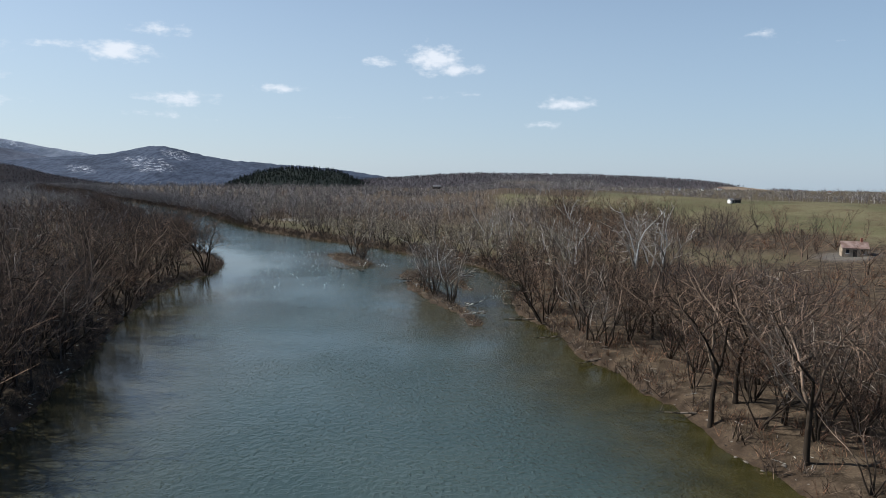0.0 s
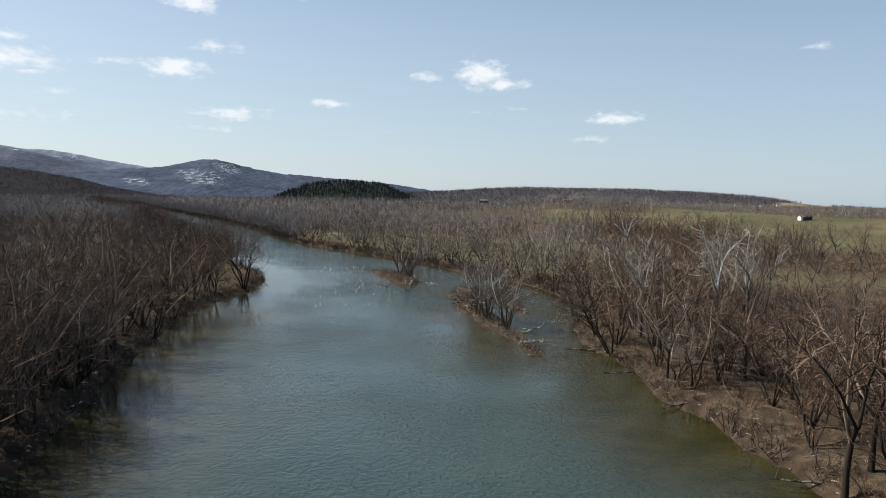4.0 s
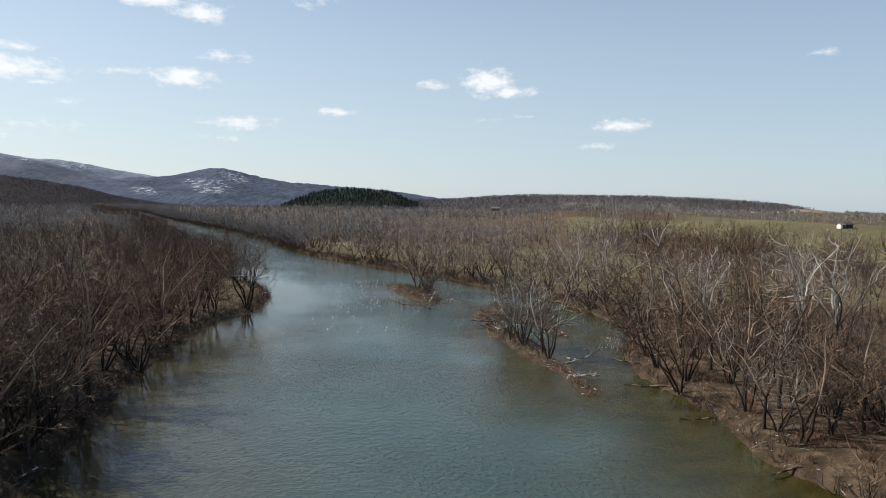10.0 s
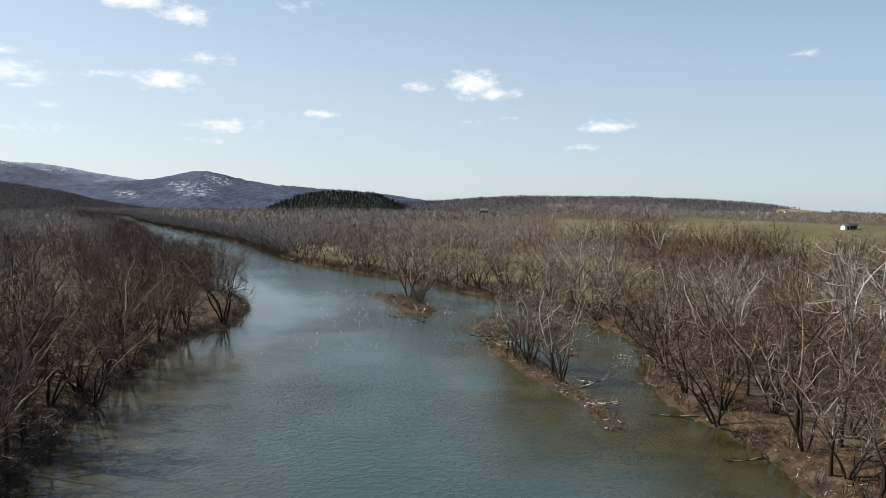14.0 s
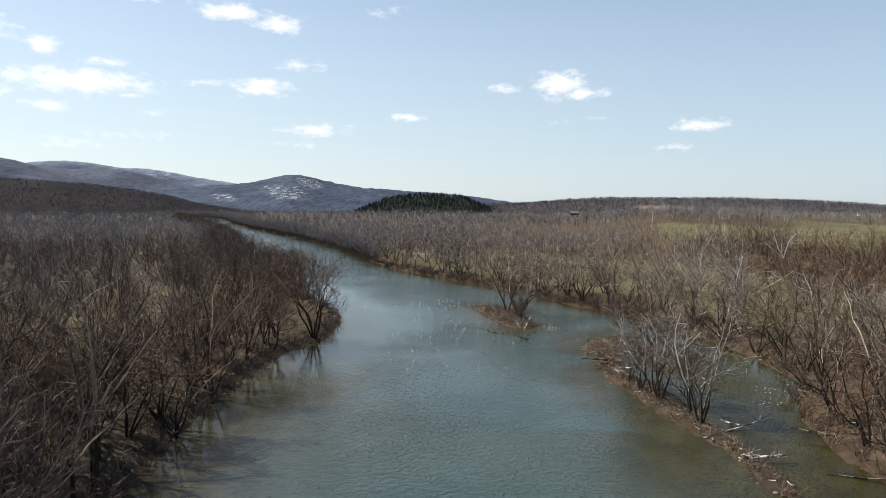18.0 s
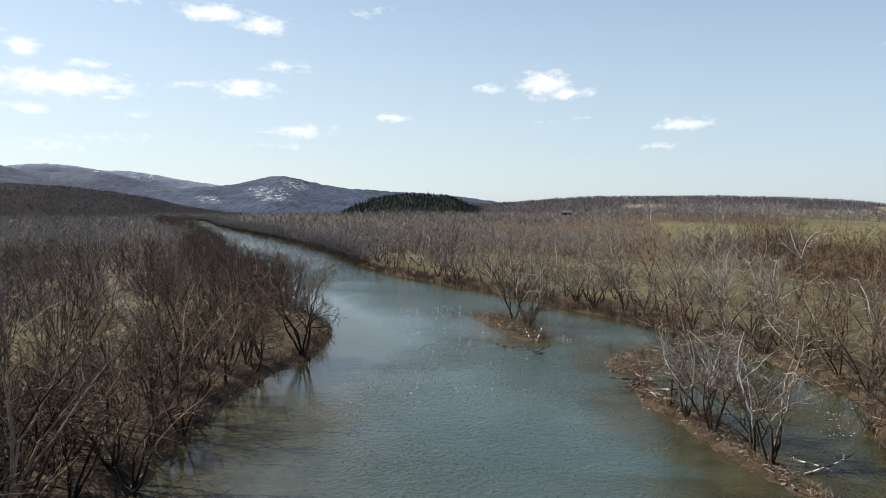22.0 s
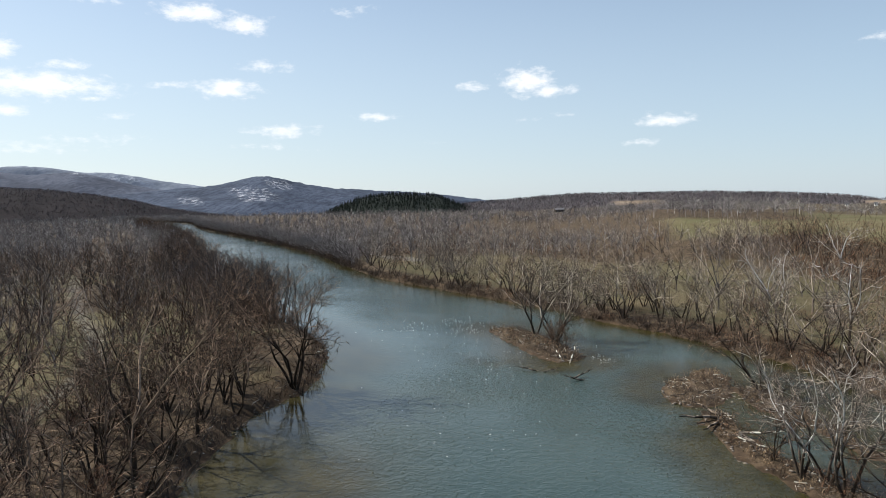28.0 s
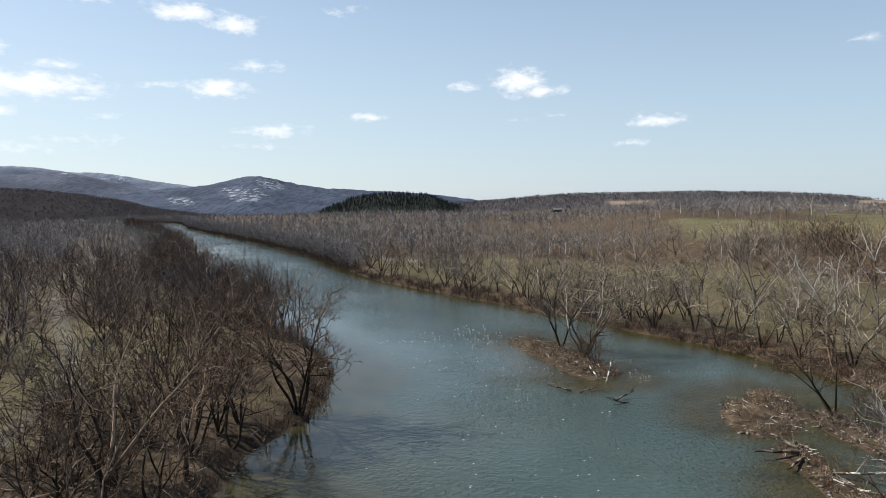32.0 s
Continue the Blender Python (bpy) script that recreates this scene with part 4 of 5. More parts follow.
def fan_tree(seed, height, limbs, twigs, fat):
    """A bare tree seen from far off: a trunk with a domed fan of limbs and twigs."""
    g = np.random.default_rng(seed)
    spikes = []
    for k in range(limbs):
        a, t = k * 2.4 + g.uniform(-0.5, 0.5), 1.2 * math.sqrt((k + 0.5) / limbs)
        base = np.array([0, 0, height * g.uniform(0.1, 0.42)])
        d = np.array([math.cos(a) * math.sin(t), math.sin(a) * math.sin(t), math.cos(t)]) * (height - base[2]) * g.uniform(0.8, 1.0) * (1 - 0.28 * t)
        spikes.append((*base, *(base + d), 0.05 * fat, 0.0))
        for _ in range(twigs):
            p = base + d * g.uniform(0.35, 0.95)
            e = d / np.linalg.norm(d) + g.normal(size=3) * 0.8 + UP * 0.1
            spikes.append((*p, *(p + e * height * g.uniform(0.07, 0.15)), 0.026 * fat, 0.0))
    return joined(tubes([(0, 0, -0.5, 0, 0, height * 0.45, 0.05 * fat + 0.06, 0.04 * fat)], 3), tubes(spikes, 3))


def wood_stuff(name, templates, x, y, z, sizes, mat, label, seed=1):
    """Many trees that nobody counts, in one mesh."""
    g = np.random.default_rng(seed)
    pick = g.integers(0, len(templates), len(x))
    turn = g.uniform(0, 6.283, len(x))
    verts, faces, tones, at = [], [], [], 0
    for k, (tv, tf) in enumerate(templates):
        m = np.flatnonzero(pick == k)
        if not len(m):
            continue
        c, s, sc = np.cos(turn[m])[:, None], np.sin(turn[m])[:, None], sizes[m][:, None]
        v = np.stack([(tv[:, 0] * c - tv[:, 1] * s) * sc + x[m][:, None], (tv[:, 0] * s + tv[:, 1] * c) * sc + y[m][:, None], tv[:, 2] * sc + z[m][:, None]], -1)
        f = tf[None] + (np.arange(len(m)) * len(tv))[:, None, None] + at
        verts.append(v.reshape(-1, 3)), faces.append(f.reshape(-1, 3)), tones.append(np.repeat(g.random(len(m)), len(tv)))
        at += v.shape[0] * v.shape[1]
    me = mesh_of(name, np.concatenate(verts), np.concatenate(faces), mat)
    lay(me, "tone", np.concatenate(tones))
    return tagged(new(name, me), label, "woodland", kind="stuff")


far_d = np.hypot(cx + 15, cy - 60)
mid = rest & (far_d < 330)
far = rest & (far_d >= 330) & (far_d < 720)
farther = rest & (far_d >= 720)
size = rng.uniform(0.58, 1.14, cx.size)
size[cright & (cdr > 50) & (cy > 195) & (cx > -80)] *= 0.8
size[cright & (cdr > 28) & (cy <= 195)] *= 0.62
size[cright & (cdr > 122) & (cx > -80)] *= np.where((cdr > 180) & (np.degrees(np.arctan2(cx, cy)) < 12.5), 1.0, 0.7)[cright & (cdr > 122) & (cx > -80)]
past_bend = ~cright & (cy > 200)
size[past_bend] = rng.uniform(0.82, 1.04, past_bend.sum())
MIDWOOD = [simple_tree(900 + k, 16.5, 5, 5, 3, 1.5) for k in range(6)]
NEARWOOD = [simple_tree(920 + k, 16.5, 6, 7, 5, 1.0) for k in range(6)]
close = mid & near
wood_stuff("bank_woodland", NEARWOOD, cx[close], cy[close], cz[close], size[close] * 0.95, TWIG_STUFF, "bare brown trees crowding the river banks", 23)
mid &= ~near
shade_y = rng.uniform(12, 104, 80)
shade_x = np.interp(shade_y, LEFT[:, 1], LEFT[:, 0]) - rng.uniform(1.6, 11, 80)
wood_stuff("left_bank_thicket", NEARWOOD, shade_x, shade_y, ground_at(shade_x, shade_y), rng.uniform(0.7, 1.02, 80), TWIG_STUFF, "dense bare brown trees on the low bank", 33)
across = mid & np.where(cright, (cy > 190) & (np.degrees(np.arctan2(cx, cy)) < 8), (cy > 125) & (rng.random(cx.size) < 0.4))
wood_stuff("woodland", MIDWOOD, cx[mid & ~across], cy[mid & ~across], cz[mid & ~across], size[mid & ~across], TWIG_STUFF, "bare winter woodland of reddish-brown trees", 3)
wood_stuff("grey_woodland", MIDWOOD, cx[across], cy[across], cz[across], size[across], GREY_STUFF, "bare grey woodland along the far reaches of the river", 13)
wood_stuff("distant_woodland", [fan_tree(950 + k, 15.5, 9, 4, 2.7) for k in range(5)], cx[far], cy[far], cz[far], size[far], WOODS, "distant bare winter woods across the valley", 4)

wood_stuff("horizon_woodland", [fan_tree(970 + k, 13.5, 7, 1, 6.0) for k in range(4)], cx[farther], cy[farther], cz[farther], size[farther], WOODS, "bare winter woods far up the valley", 5)


# trees close along the far reach
far_row = np.array([(np.interp(t, at, RIGHT[:, 0]), np.interp(t, at, RIGHT[:, 1])) for t in np.arange(0, at[-1], 2.4)]) + rng.uniform((0.5, 0.5), (9, 7), (len(np.arange(0, at[-1], 2.4)), 2))
edge_row = np.array([(np.interp(t, at, RIGHT[:, 0]), np.interp(t, at, RIGHT[:, 1])) for t in np.arange(0, at[-1], 2.0)])
far_row = np.concatenate([far_row, edge_row + rng.uniform((-0.6, -0.6), (2.0, 2.0), edge_row.shape)])
far_row = far_row[(far_row[:, 1] > 380) & (far_row[:, 1] < 1360)]
wood_stuff("far_bank_woodland", [fan_tree(990 + k, 14, 9, 4, 3.0) for k in range(4)], far_row[:, 0], far_row[:, 1], ground_at(far_row[:, 0], far_row[:, 1]), rng.uniform(0.6, 1.15, len(far_row)), WOODS, "bare trees crowding the far river bank", 16)


left_seg = np.hypot(*np.diff(LEFT, axis=0).T)
left_at = np.concatenate([[0], np.cumsum(left_seg)])
left_t = np.arange(0, left_at[-1], 2.2)
left_row = np.stack([np.interp(left_t, left_at, LEFT[:, 0]), np.interp(left_t, left_at, LEFT[:, 1])], -1) - rng.uniform((1.0, 0.0), (13, 5), (len(left_t), 2))
left_row = left_row[(left_row[:, 1] > 236) & (left_row[:, 1] < 900)]
bend_t = np.arange(0, left_at[-1], 1.3)
bend_row = np.stack([np.interp(bend_t, left_at, LEFT[:, 0]), np.interp(bend_t, left_at, LEFT[:, 1])], -1) - rng.uniform((1.0, 0.0), (8, 3), (len(bend_t), 2))
left_row = np.concatenate([left_row, bend_row[(bend_row[:, 1] > 229) & (bend_row[:, 1] < 420)]])
wood_stuff("left_bank_woodland", MIDWOOD[:3], left_row[:, 0], left_row[:, 1], ground_at(left_row[:, 0], left_row[:, 1]), rng.uniform(0.78, 1.02, len(left_row)), TWIG_STUFF, "bare brown trees along the bank beyond the bend", 46)


def on_hill(surface, spacing_az, rows, low, seed, crest=1.0):
    az, rr, x, y, z = surface
    g = np.random.default_rng(seed)
    a = g.uniform(az[0] + 0.3, az[-1] - 0.3, int((az[-1] - az[0]) / spacing_az * rows))
    q = g.uniform(low, crest, len(a)) ** 0.6 * 25
    i = np.clip((a - az[0]) / (az[1] - az[0]), 0, len(az) - 1.01).astype(int)
    j = np.clip(q, 0, 24.99).astype(int)
    f, e = np.clip(q, 0, 24.99) - j, np.clip((a - az[0]) / (az[1] - az[0]), 0, len(az) - 1.01) - i

    def at_place(v):
        return (v[j, i] * (1 - e) + v[j, i + 1] * e) * (1 - f) + (v[j + 1, i] * (1 - e) + v[j + 1, i + 1] * e) * f

    return at_place(x), at_place(y), at_place(z)


px, py, pz = on_hill(RIDGE, 0.06, 11, 0.35, 5)
pa, pe = np.degrees(np.arctan2(px, py)), np.degrees(np.arctan2(pz - 27, np.hypot(px, py)))
clear = np.zeros(len(px), bool)
for faz, low, high_el, wide in RIDGE_FIELDS:
    clear |= (np.abs(pa - faz + 1.2 * (pe - low)) < wide * 0.8) & (pe > low - 0.15) & (pe < high_el + 0.04)
px, py, pz = px[~clear], py[~clear], pz[~clear]
wood_stuff("ridge_woodland", [fan_tree(980 + k, 15, 4, 0, 14.0) for k in range(4)], px, py, pz, np.random.default_rng(2).uniform(0.4, 0.85, len(px)), RIDGE_WOODS, "bare woods on the far ridge", 6)


fx, fy, fz = on_hill(FOOT, 0.05, 10, 0.1, 15)
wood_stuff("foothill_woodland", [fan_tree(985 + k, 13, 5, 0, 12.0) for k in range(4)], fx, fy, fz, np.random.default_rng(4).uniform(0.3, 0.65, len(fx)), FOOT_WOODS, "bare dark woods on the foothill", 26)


def conifer(seed, height):
    g = np.random.default_rng(seed)
    spikes = []
    for k in range(16):
        h = height * (0.15 + 0.8 * k / 16)
        a = k * 2.4
        w = 0.26 * height * (1 - k / 17)
        spikes.append((0, 0, h, math.cos(a) * w, math.sin(a) * w, h + 0.25 * w + g.uniform(-0.3, 0.3), 0.16 * w + 0.5, 0.0))
    spikes.append((0, 0, height * 0.6, 0, 0, height, 0.8, 0.0))
    return joined(tubes([(0, 0, -0.5, 0, 0, height * 0.8, 0.3, 0.1)], 3), tubes(spikes, 3))


px, py, pz = on_hill(PINE, 0.12, 13, 0.3, 6)
m = (np.degrees(np.arctan2(px, py)) > -17.5)
wood_stuff("pine_wood", [conifer(70 + k, 14) for k in range(3)], px[m], py[m], pz[m], np.random.default_rng(3).uniform(0.5, 1.05, m.sum()), CONIFER, "dense dark pine wood on a hill", 7)

# ---- undergrowth ----
def shrub(seed, height, stems, fat):
    g = np.random.default_rng(seed)
    spikes = []
    for k in range(stems):
        a, t = g.uniform(0, 6.283), g.uniform(0.1, 1.1)
        foot = g.normal(size=3) * (0.3, 0.3, 0) * height * 0.5
        d = np.array([math.cos(a) * math.sin(t), math.sin(a) * math.sin(t), math.cos(t)]) * height * g.uniform(0.5, 1.0)
        spikes.append((*(foot - (0, 0, 0.1)), *(foot + d), 0.03 * fat, 0.0))
        for _ in range(3):
            p = foot + d * g.uniform(0.3, 0.9)
            e = d / height + g.normal(size=3) * 0.45
            spikes.append((*p, *(p + e * height * 0.35), 0.018 * fat, 0.0))
    return tubes(spikes, 3)


g = np.random.default_rng(77)
ux, uy = g.uniform(-150, 80, 22000), g.uniform(40, 330, 22000)
uz, us, uright, udr, uaz, uisle = survey(ux, uy)
field = field_cover(ux, uy, us, uright, udr, uaz)
ok = (us > 0.3) & ((field < 0.3) | (g.random(ux.size) < 0.2 * (fractal(ux, uy, 16, 2, 41) > 0.1))) & (distance(ux, uy, ROAD) > 2.6) & (g.random(ux.size) < np.where(uisle, 0.9, np.where(us < 5, np.where(uright, 0.5, 0.3), np.where(uright, 0.28, 0.13))))
ok &= (np.abs(np.degrees(np.arctan2(ux, uy + 40))) < 48)
usize = g.uniform(0.45, 1.0, ux.size) * np.where(uisle, 0.6, np.where(us < 4, 0.75, 1.0))
fringe = uright & (us < 2.6) & (us > 0.2) & (uy > 195)
ok |= fringe & (g.random(ux.size) < 0.95)
SHRUBS = [shrub(40 + k, 2.6, 8, 1.6) for k in range(5)]
left = ok & ~uright
wood_stuff("undergrowth", SHRUBS, ux[left], uy[left], uz[left], usize[left], TWIG_STUFF, "tangled bare brown undergrowth along the river", 8)
wood_stuff("brushwood", SHRUBS, ux[ok & uright], uy[ok & uright], uz[ok & uright], usize[ok & uright], RED_STUFF, "reddish-brown brushwood below the pasture", 9)
# brush hanging over the waterline
rim, rim_z = [], []
for line, low, high_y, gap in ((RIGHT, 196, 380, 0.45), (RIGHT, 380, 1300, 0.5), (RIGHT, 50, 196, 1.5), (LEFT, 44, 182, 1.3), (LEFT, 182, 330, 0.8)):
    seg = np.hypot(*np.diff(line, axis=0).T)
    at = np.concatenate([[0], np.cumsum(seg)])
    t = np.arange(0, at[-1], gap) + g.uniform(-0.3, 0.3, int(np.ceil(at[-1] / gap)))
    p = np.stack([np.interp(t, at, line[:, 0]), np.interp(t, at, line[:, 1])], -1) + g.normal(size=(len(t), 2)) * 1.3
    rim.append(p[(p[:, 1] > low) & (p[:, 1] < high_y)])
rim = np.concatenate(rim)
rz, rs, *_ = survey(rim[:, 0], rim[:, 1])
ok = (rs > np.where(rim[:, 1] > 380, -3.5, -0.5)) & (rs < 3.0)
rim, rz = rim[ok], np.maximum(rz[ok], -0.1)
wood_stuff("bank_brush", [shrub(80 + k, 3.4, 8, 2.2) for k in range(5)], rim[:, 0], rim[:, 1], rz, g.uniform(0.45, 1.15, len(rim)) * np.where(rim[:, 1] > 380, 1.25, 0.9), DARK_BRUSH, "dark tangled brush overhanging the waterline", 12)
# dry grass on the bars and the low banks
tx, ty = g.uniform(-75, 40, 30000), g.uniform(60, 260, 30000)
tz, ts, tright, _, _, tisle = survey(tx, ty)
ok = (ts > 0.4) & np.where(tisle, ts > 0.5, (ts < 6) & (g.random(tx.size) < 0.12))
wood_stuff("dry_grass", [shrub(140 + k, 0.8, 5, 1.0) for k in range(4)], tx[ok], ty[ok], tz[ok], g.uniform(0.5, 1.3, ok.sum()), DRY_GRASS, "pale dry grass tufts on the river bars", 15)
# the slope under the pasture
bx, by = g.uniform(-330, 260, 42000), g.uniform(60, 700, 42000)
bz, bs, bright, bdr, baz, _ = survey(bx, by)
bfield = field_cover(bx, by, bs, bright, bdr, baz)
ok = bright & (bdr > np.where(by > 420, 1, np.where(by < 195, 48, 76))) & (bdr < 132) & (fractal(bx, by, 26, 2, 53) > -0.25) & ((bfield < 0.4) | (g.random(bx.size) < 0.05)) & (bs > 0.5) & (g.random(bx.size) < np.where(by > 340, 0.3, 0.5)) & (np.hypot(bx - 116, by - 199) > 14) & (baz < 44)
wood_stuff("hillside_scrub", [shrub(60 + k, 2.6, 7, 2.4) for k in range(4)], bx[ok], by[ok], bz[ok], g.uniform(0.4, 1.0, ok.sum()), RED_STUFF, "dense reddish scrub on the hillside", 10)


# ---- driftwood, stones, white water and glint flecks ----
def log(x, y, length, radius, turn, tilt=3.0, stubs=3, z=None, seed=0, mat=None, label="weathered grey driftwood log stranded at the water's edge"):
    """A fallen trunk with its broken limbs and root end."""
    g = np.random.default_rng(seed)
    a, b = radians(turn), radians(tilt)
    d = np.array([math.cos(a) * math.cos(b), math.sin(a) * math.cos(b), math.sin(b)])
    foot = np.array([x, y, (max(float(ground_at(x, y)[0]), -0.1) if z is None else z) + radius * 0.6])
    p, segs = foot, []
    for k in range(5):
        q = p + (d + g.normal(size=3) * 0.08) * length / 5
        segs.append((*p, *q, radius * (1 - 0.14 * k), radius * (0.86 - 0.14 * k)))
        p = q
    root = new("driftwood_log")
    child("trunk", mesh_of("trunk", *tubes(segs, 8), mat or DRIFT, smooth=True), root)
    for _ in range(stubs):
        f = g.uniform(0.3, 0.95)
        s = foot + d * length * f
        e = d * 0.6 + g.normal(size=3) * 0.6
        e[2] = abs(e[2])
        child("branch", mesh_of("branch", *tubes([(*s, *(s + e * length * 0.22), radius * 0.4, radius * 0.08)], 5), mat or DRIFT, smooth=True), root)
    roots = [(*foot, *(foot - d * radius * 2 + g.normal(size=3) * radius * 2.2), radius * 0.5, 0.0) for _ in range(5)]
    child("root_end", mesh_of("root_end", *tubes(roots, 5), mat or DRIFT), root)
    return tagged(root, label, "log", "driftwood")


DARK_DRIFT = bark_material("wet_dark_driftwood", (0.05, 0.04, 0.032), (0.14, 0.115, 0.09), 2.0)
PALE_LOG = "bleached fallen tree on the gravel spit"
log(5.0, 134.4, 4.2, 0.2, 12, 4, 5, seed=1)
log(6.0, 136.4, 3.2, 0.15, -25, 6, 4, seed=2)
log(4.6, 135.4, 2.6, 0.12, 60, 3, 3, seed=3)
log(-7.5, 179.6, 4.8, 0.22, 190, 4, 3, seed=4, mat=DARK_DRIFT, label="dark wet log jutting out from the spit")
log(-7.6, 178.2, 4.0, 0.2, 230, -2, 2, seed=5, mat=DARK_DRIFT, label="dark wet log jutting out from the spit")
log(-7.0, 181.5, 4.0, 0.18, 130, 12, 4, seed=6, mat=DARK_DRIFT, label="dark wet log jutting out from the spit")
log(-6.3, 174.6, 6.5, 0.16, -28, 14, 6, seed=7, label=PALE_LOG)
log(-3.5, 170.6, 5.0, 0.13, 150, 10, 5, seed=8, label=PALE_LOG)
log(4.6, 145.0, 6.0, 0.17, 20, 16, 5, seed=9, label=PALE_LOG)
log(5.0, 149.5, 4.0, 0.13, -60, 8, 4, seed=10)
log(-24.2, 209.8, 5.0, 0.15, 70, 32, 3, seed=11, label="pale dead limb leaning on the islet")
log(-25.4, 211.0, 4.2, 0.14, 110, 20, 3, seed=12, label="pale dead limb leaning on the islet")
log(-24.2, 199.4, 3.6, 0.16, 40, 14, 6, z=-0.05, seed=13, mat=DARK_DRIFT, label="dark snag standing in the shallows")
log(-22.8, 198.6, 3.0, 0.14, 200, 18, 5, z=-0.05, seed=14, mat=DARK_DRIFT, label="dark snag standing in the shallows")
log(-29.8, 204.2, 3.4, 0.13, 170, 10, 6, z=-0.05, seed=15, mat=DARK_DRIFT, label="dark snag standing in the shallows")
log(-28.6, 203.4, 2.8, 0.12, 20, 12, 5, z=-0.05, seed=16, mat=DARK_DRIFT, label="dark snag standing in the shallows")
for k, (x, y, length, turn) in enumerate(((-60.5, 131, 6, 10), (-61.5, 138, 5, -15), (-55.0, 108, 6, 25), (-50.5, 90, 5, -20), (-63.6, 150, 5, 30), (-66, 171, 4, -35), (-57.5, 119, 4.5, 50),
                                          (-66.3, 178, 4, 15), (-49.0, 86, 4.5, 35))):
    log(x - 0.8, y, length * 0.7, 0.14, 98 + 0.6 * turn, 2, 3, seed=20 + k, mat=DARK_DRIFT if k % 3 else None, label="fallen grey trunk lying along the muddy bank")
for k, (x, y, length, turn) in enumerate(((17.8, 131.5, 6, 170), (16.4, 143, 5, 150), (20.5, 118, 5, 195), (23.2, 101, 4, 215), (12.8, 199, 6, 160), (6.4, 224, 5, 200), (29.2, 77, 4.5, 170))):
    log(x, y, length, 0.14, turn, 1, 4, seed=40 + k, mat=DARK_DRIFT, label="dark fallen limb trailing into the river")


def lumps(name, spots, size, mat, label, category, seed, flat=0.5, long=(0.8, 1.7)):
    """Small irregular lumps in one mesh."""
    g = np.random.default_rng(seed)
    bm = bmesh.new()
    bmesh.ops.create_icosphere(bm, subdivisions=1, radius=1.0)
    base = np.array([v.co[:] for v in bm.verts])
    tri = np.array([[v.index for v in f.verts] for f in bm.faces])
    bm.free()
    verts, faces = [], []
    for k, (x, y, z) in enumerate(spots):
        s = size * g.uniform(0.4, 1.2)
        v = base * (1 + 0.22 * g.normal(size=(len(base), 1))) * (s * g.uniform(*long), s, s * flat)
        a = g.uniform(0, 6.28) if long[1] < 2 else g.normal() * 0.35
        v = np.stack([v[:, 0] * math.cos(a) - v[:, 1] * math.sin(a) + x, v[:, 0] * math.sin(a) + v[:, 1] * math.cos(a) + y, v[:, 2] + z], -1)
        verts.append(v), faces.append(tri + k * len(base))
    return tagged(new(name, mesh_of(name, np.concatenate(verts), np.concatenate(faces), mat, smooth=True)), label, category, kind="stuff")


g = np.random.default_rng(31)
sx, sy = g.uniform(-75, 40, 30000), g.uniform(50, 250, 30000)
sz, ss, _, _, _, sisle = survey(sx, sy)
ok = (ss > -0.6) & (ss < np.where(sisle, 3, 1.6)) & (g.random(sx.size) < 0.35)
lumps("shore_stones", np.stack([sx[ok], sy[ok], np.maximum(sz[ok], -0.05)], -1)[:900], 0.22, STONE, "scattered grey-brown stones and debris at the waterline", "stones", 3)


def litter(name, spots, mat, label, seed):
    """Sticks and flood debris lying on the ground, in one mesh."""
    g = np.random.default_rng(seed)
    a, n = g.uniform(0, 6.283, len(spots)), g.uniform(0.3, 1.3, len(spots))
    d = np.stack([np.cos(a), np.sin(a), g.uniform(-0.1, 0.45, len(spots))], -1) * n[:, None]
    rows = np.concatenate([spots + (0, 0, 0.06), spots + (0, 0, 0.06) + d, g.uniform(0.025, 0.075, (len(spots), 1)), g.uniform(0.012, 0.03, (len(spots), 1))], 1)
    return tagged(new(name, mesh_of(name, *tubes(rows, 4), mat)), label, "debris", kind="stuff")


dx, dy = g.uniform(-70, 36, 26000), g.uniform(60, 250, 26000)
dz, ds, dright, _, _, disle = survey(dx, dy)
ok = (ds > 0.15) & np.where(disle, g.random(dx.size) < 0.9, (ds < 4) & (g.random(dx.size) < 0.4))
dry = ok & (g.random(dx.size) < 0.6)
litter("flood_debris", np.stack([dx[dry], dy[dry], dz[dry]], -1), DRIFT, "pale sticks and flood debris on bars and banks", 6)
litter("dark_debris", np.stack([dx[ok & ~dry], dy[ok & ~dry], dz[ok & ~dry]], -1), DARK_DRIFT, "dark wet sticks strewn along the shores", 7)


def white_flecks(x, y, length, width, turn, n, seed):
    g = np.random.default_rng(seed)
    a = radians(turn)
    u, v = g.uniform(-1, 1, n) * length / 2, g.normal(size=n) * width / 2
    v = v + 0.25 * width * np.sin(u * 1.3)
    return np.stack([x + u * math.cos(a) - v * math.sin(a), y + u * math.sin(a) + v * math.cos(a), np.full(n, 0.015)], -1)


# riffle foam; the last three wide bands are white lumps imitating water glints
foam_glints = np.concatenate([white_flecks(-46.3, 241, 5, 3.4, 10, 34, 1), white_flecks(-47, 252, 9, 4, 0, 22, 2), white_flecks(-60, 238, 12, 1.4, 4, 14, 3), white_flecks(14.3, 165.5, 5, 2.4, 40, 18, 4),
                       white_flecks(13.0, 160, 4, 3, 20, 16, 5), white_flecks(-17.6, 212.8, 3, 0.8, 10, 12, 6), white_flecks(-19.5, 216, 3.5, 1.5, 30, 10, 7), white_flecks(-35, 219, 6, 1.2, 120, 10, 8), white_flecks(-44, 222, 50, 16, 110, 150, 9), white_flecks(-52, 246, 22, 9, 10, 70, 10), white_flecks(-38, 186, 40, 14, 110, 60, 11)])
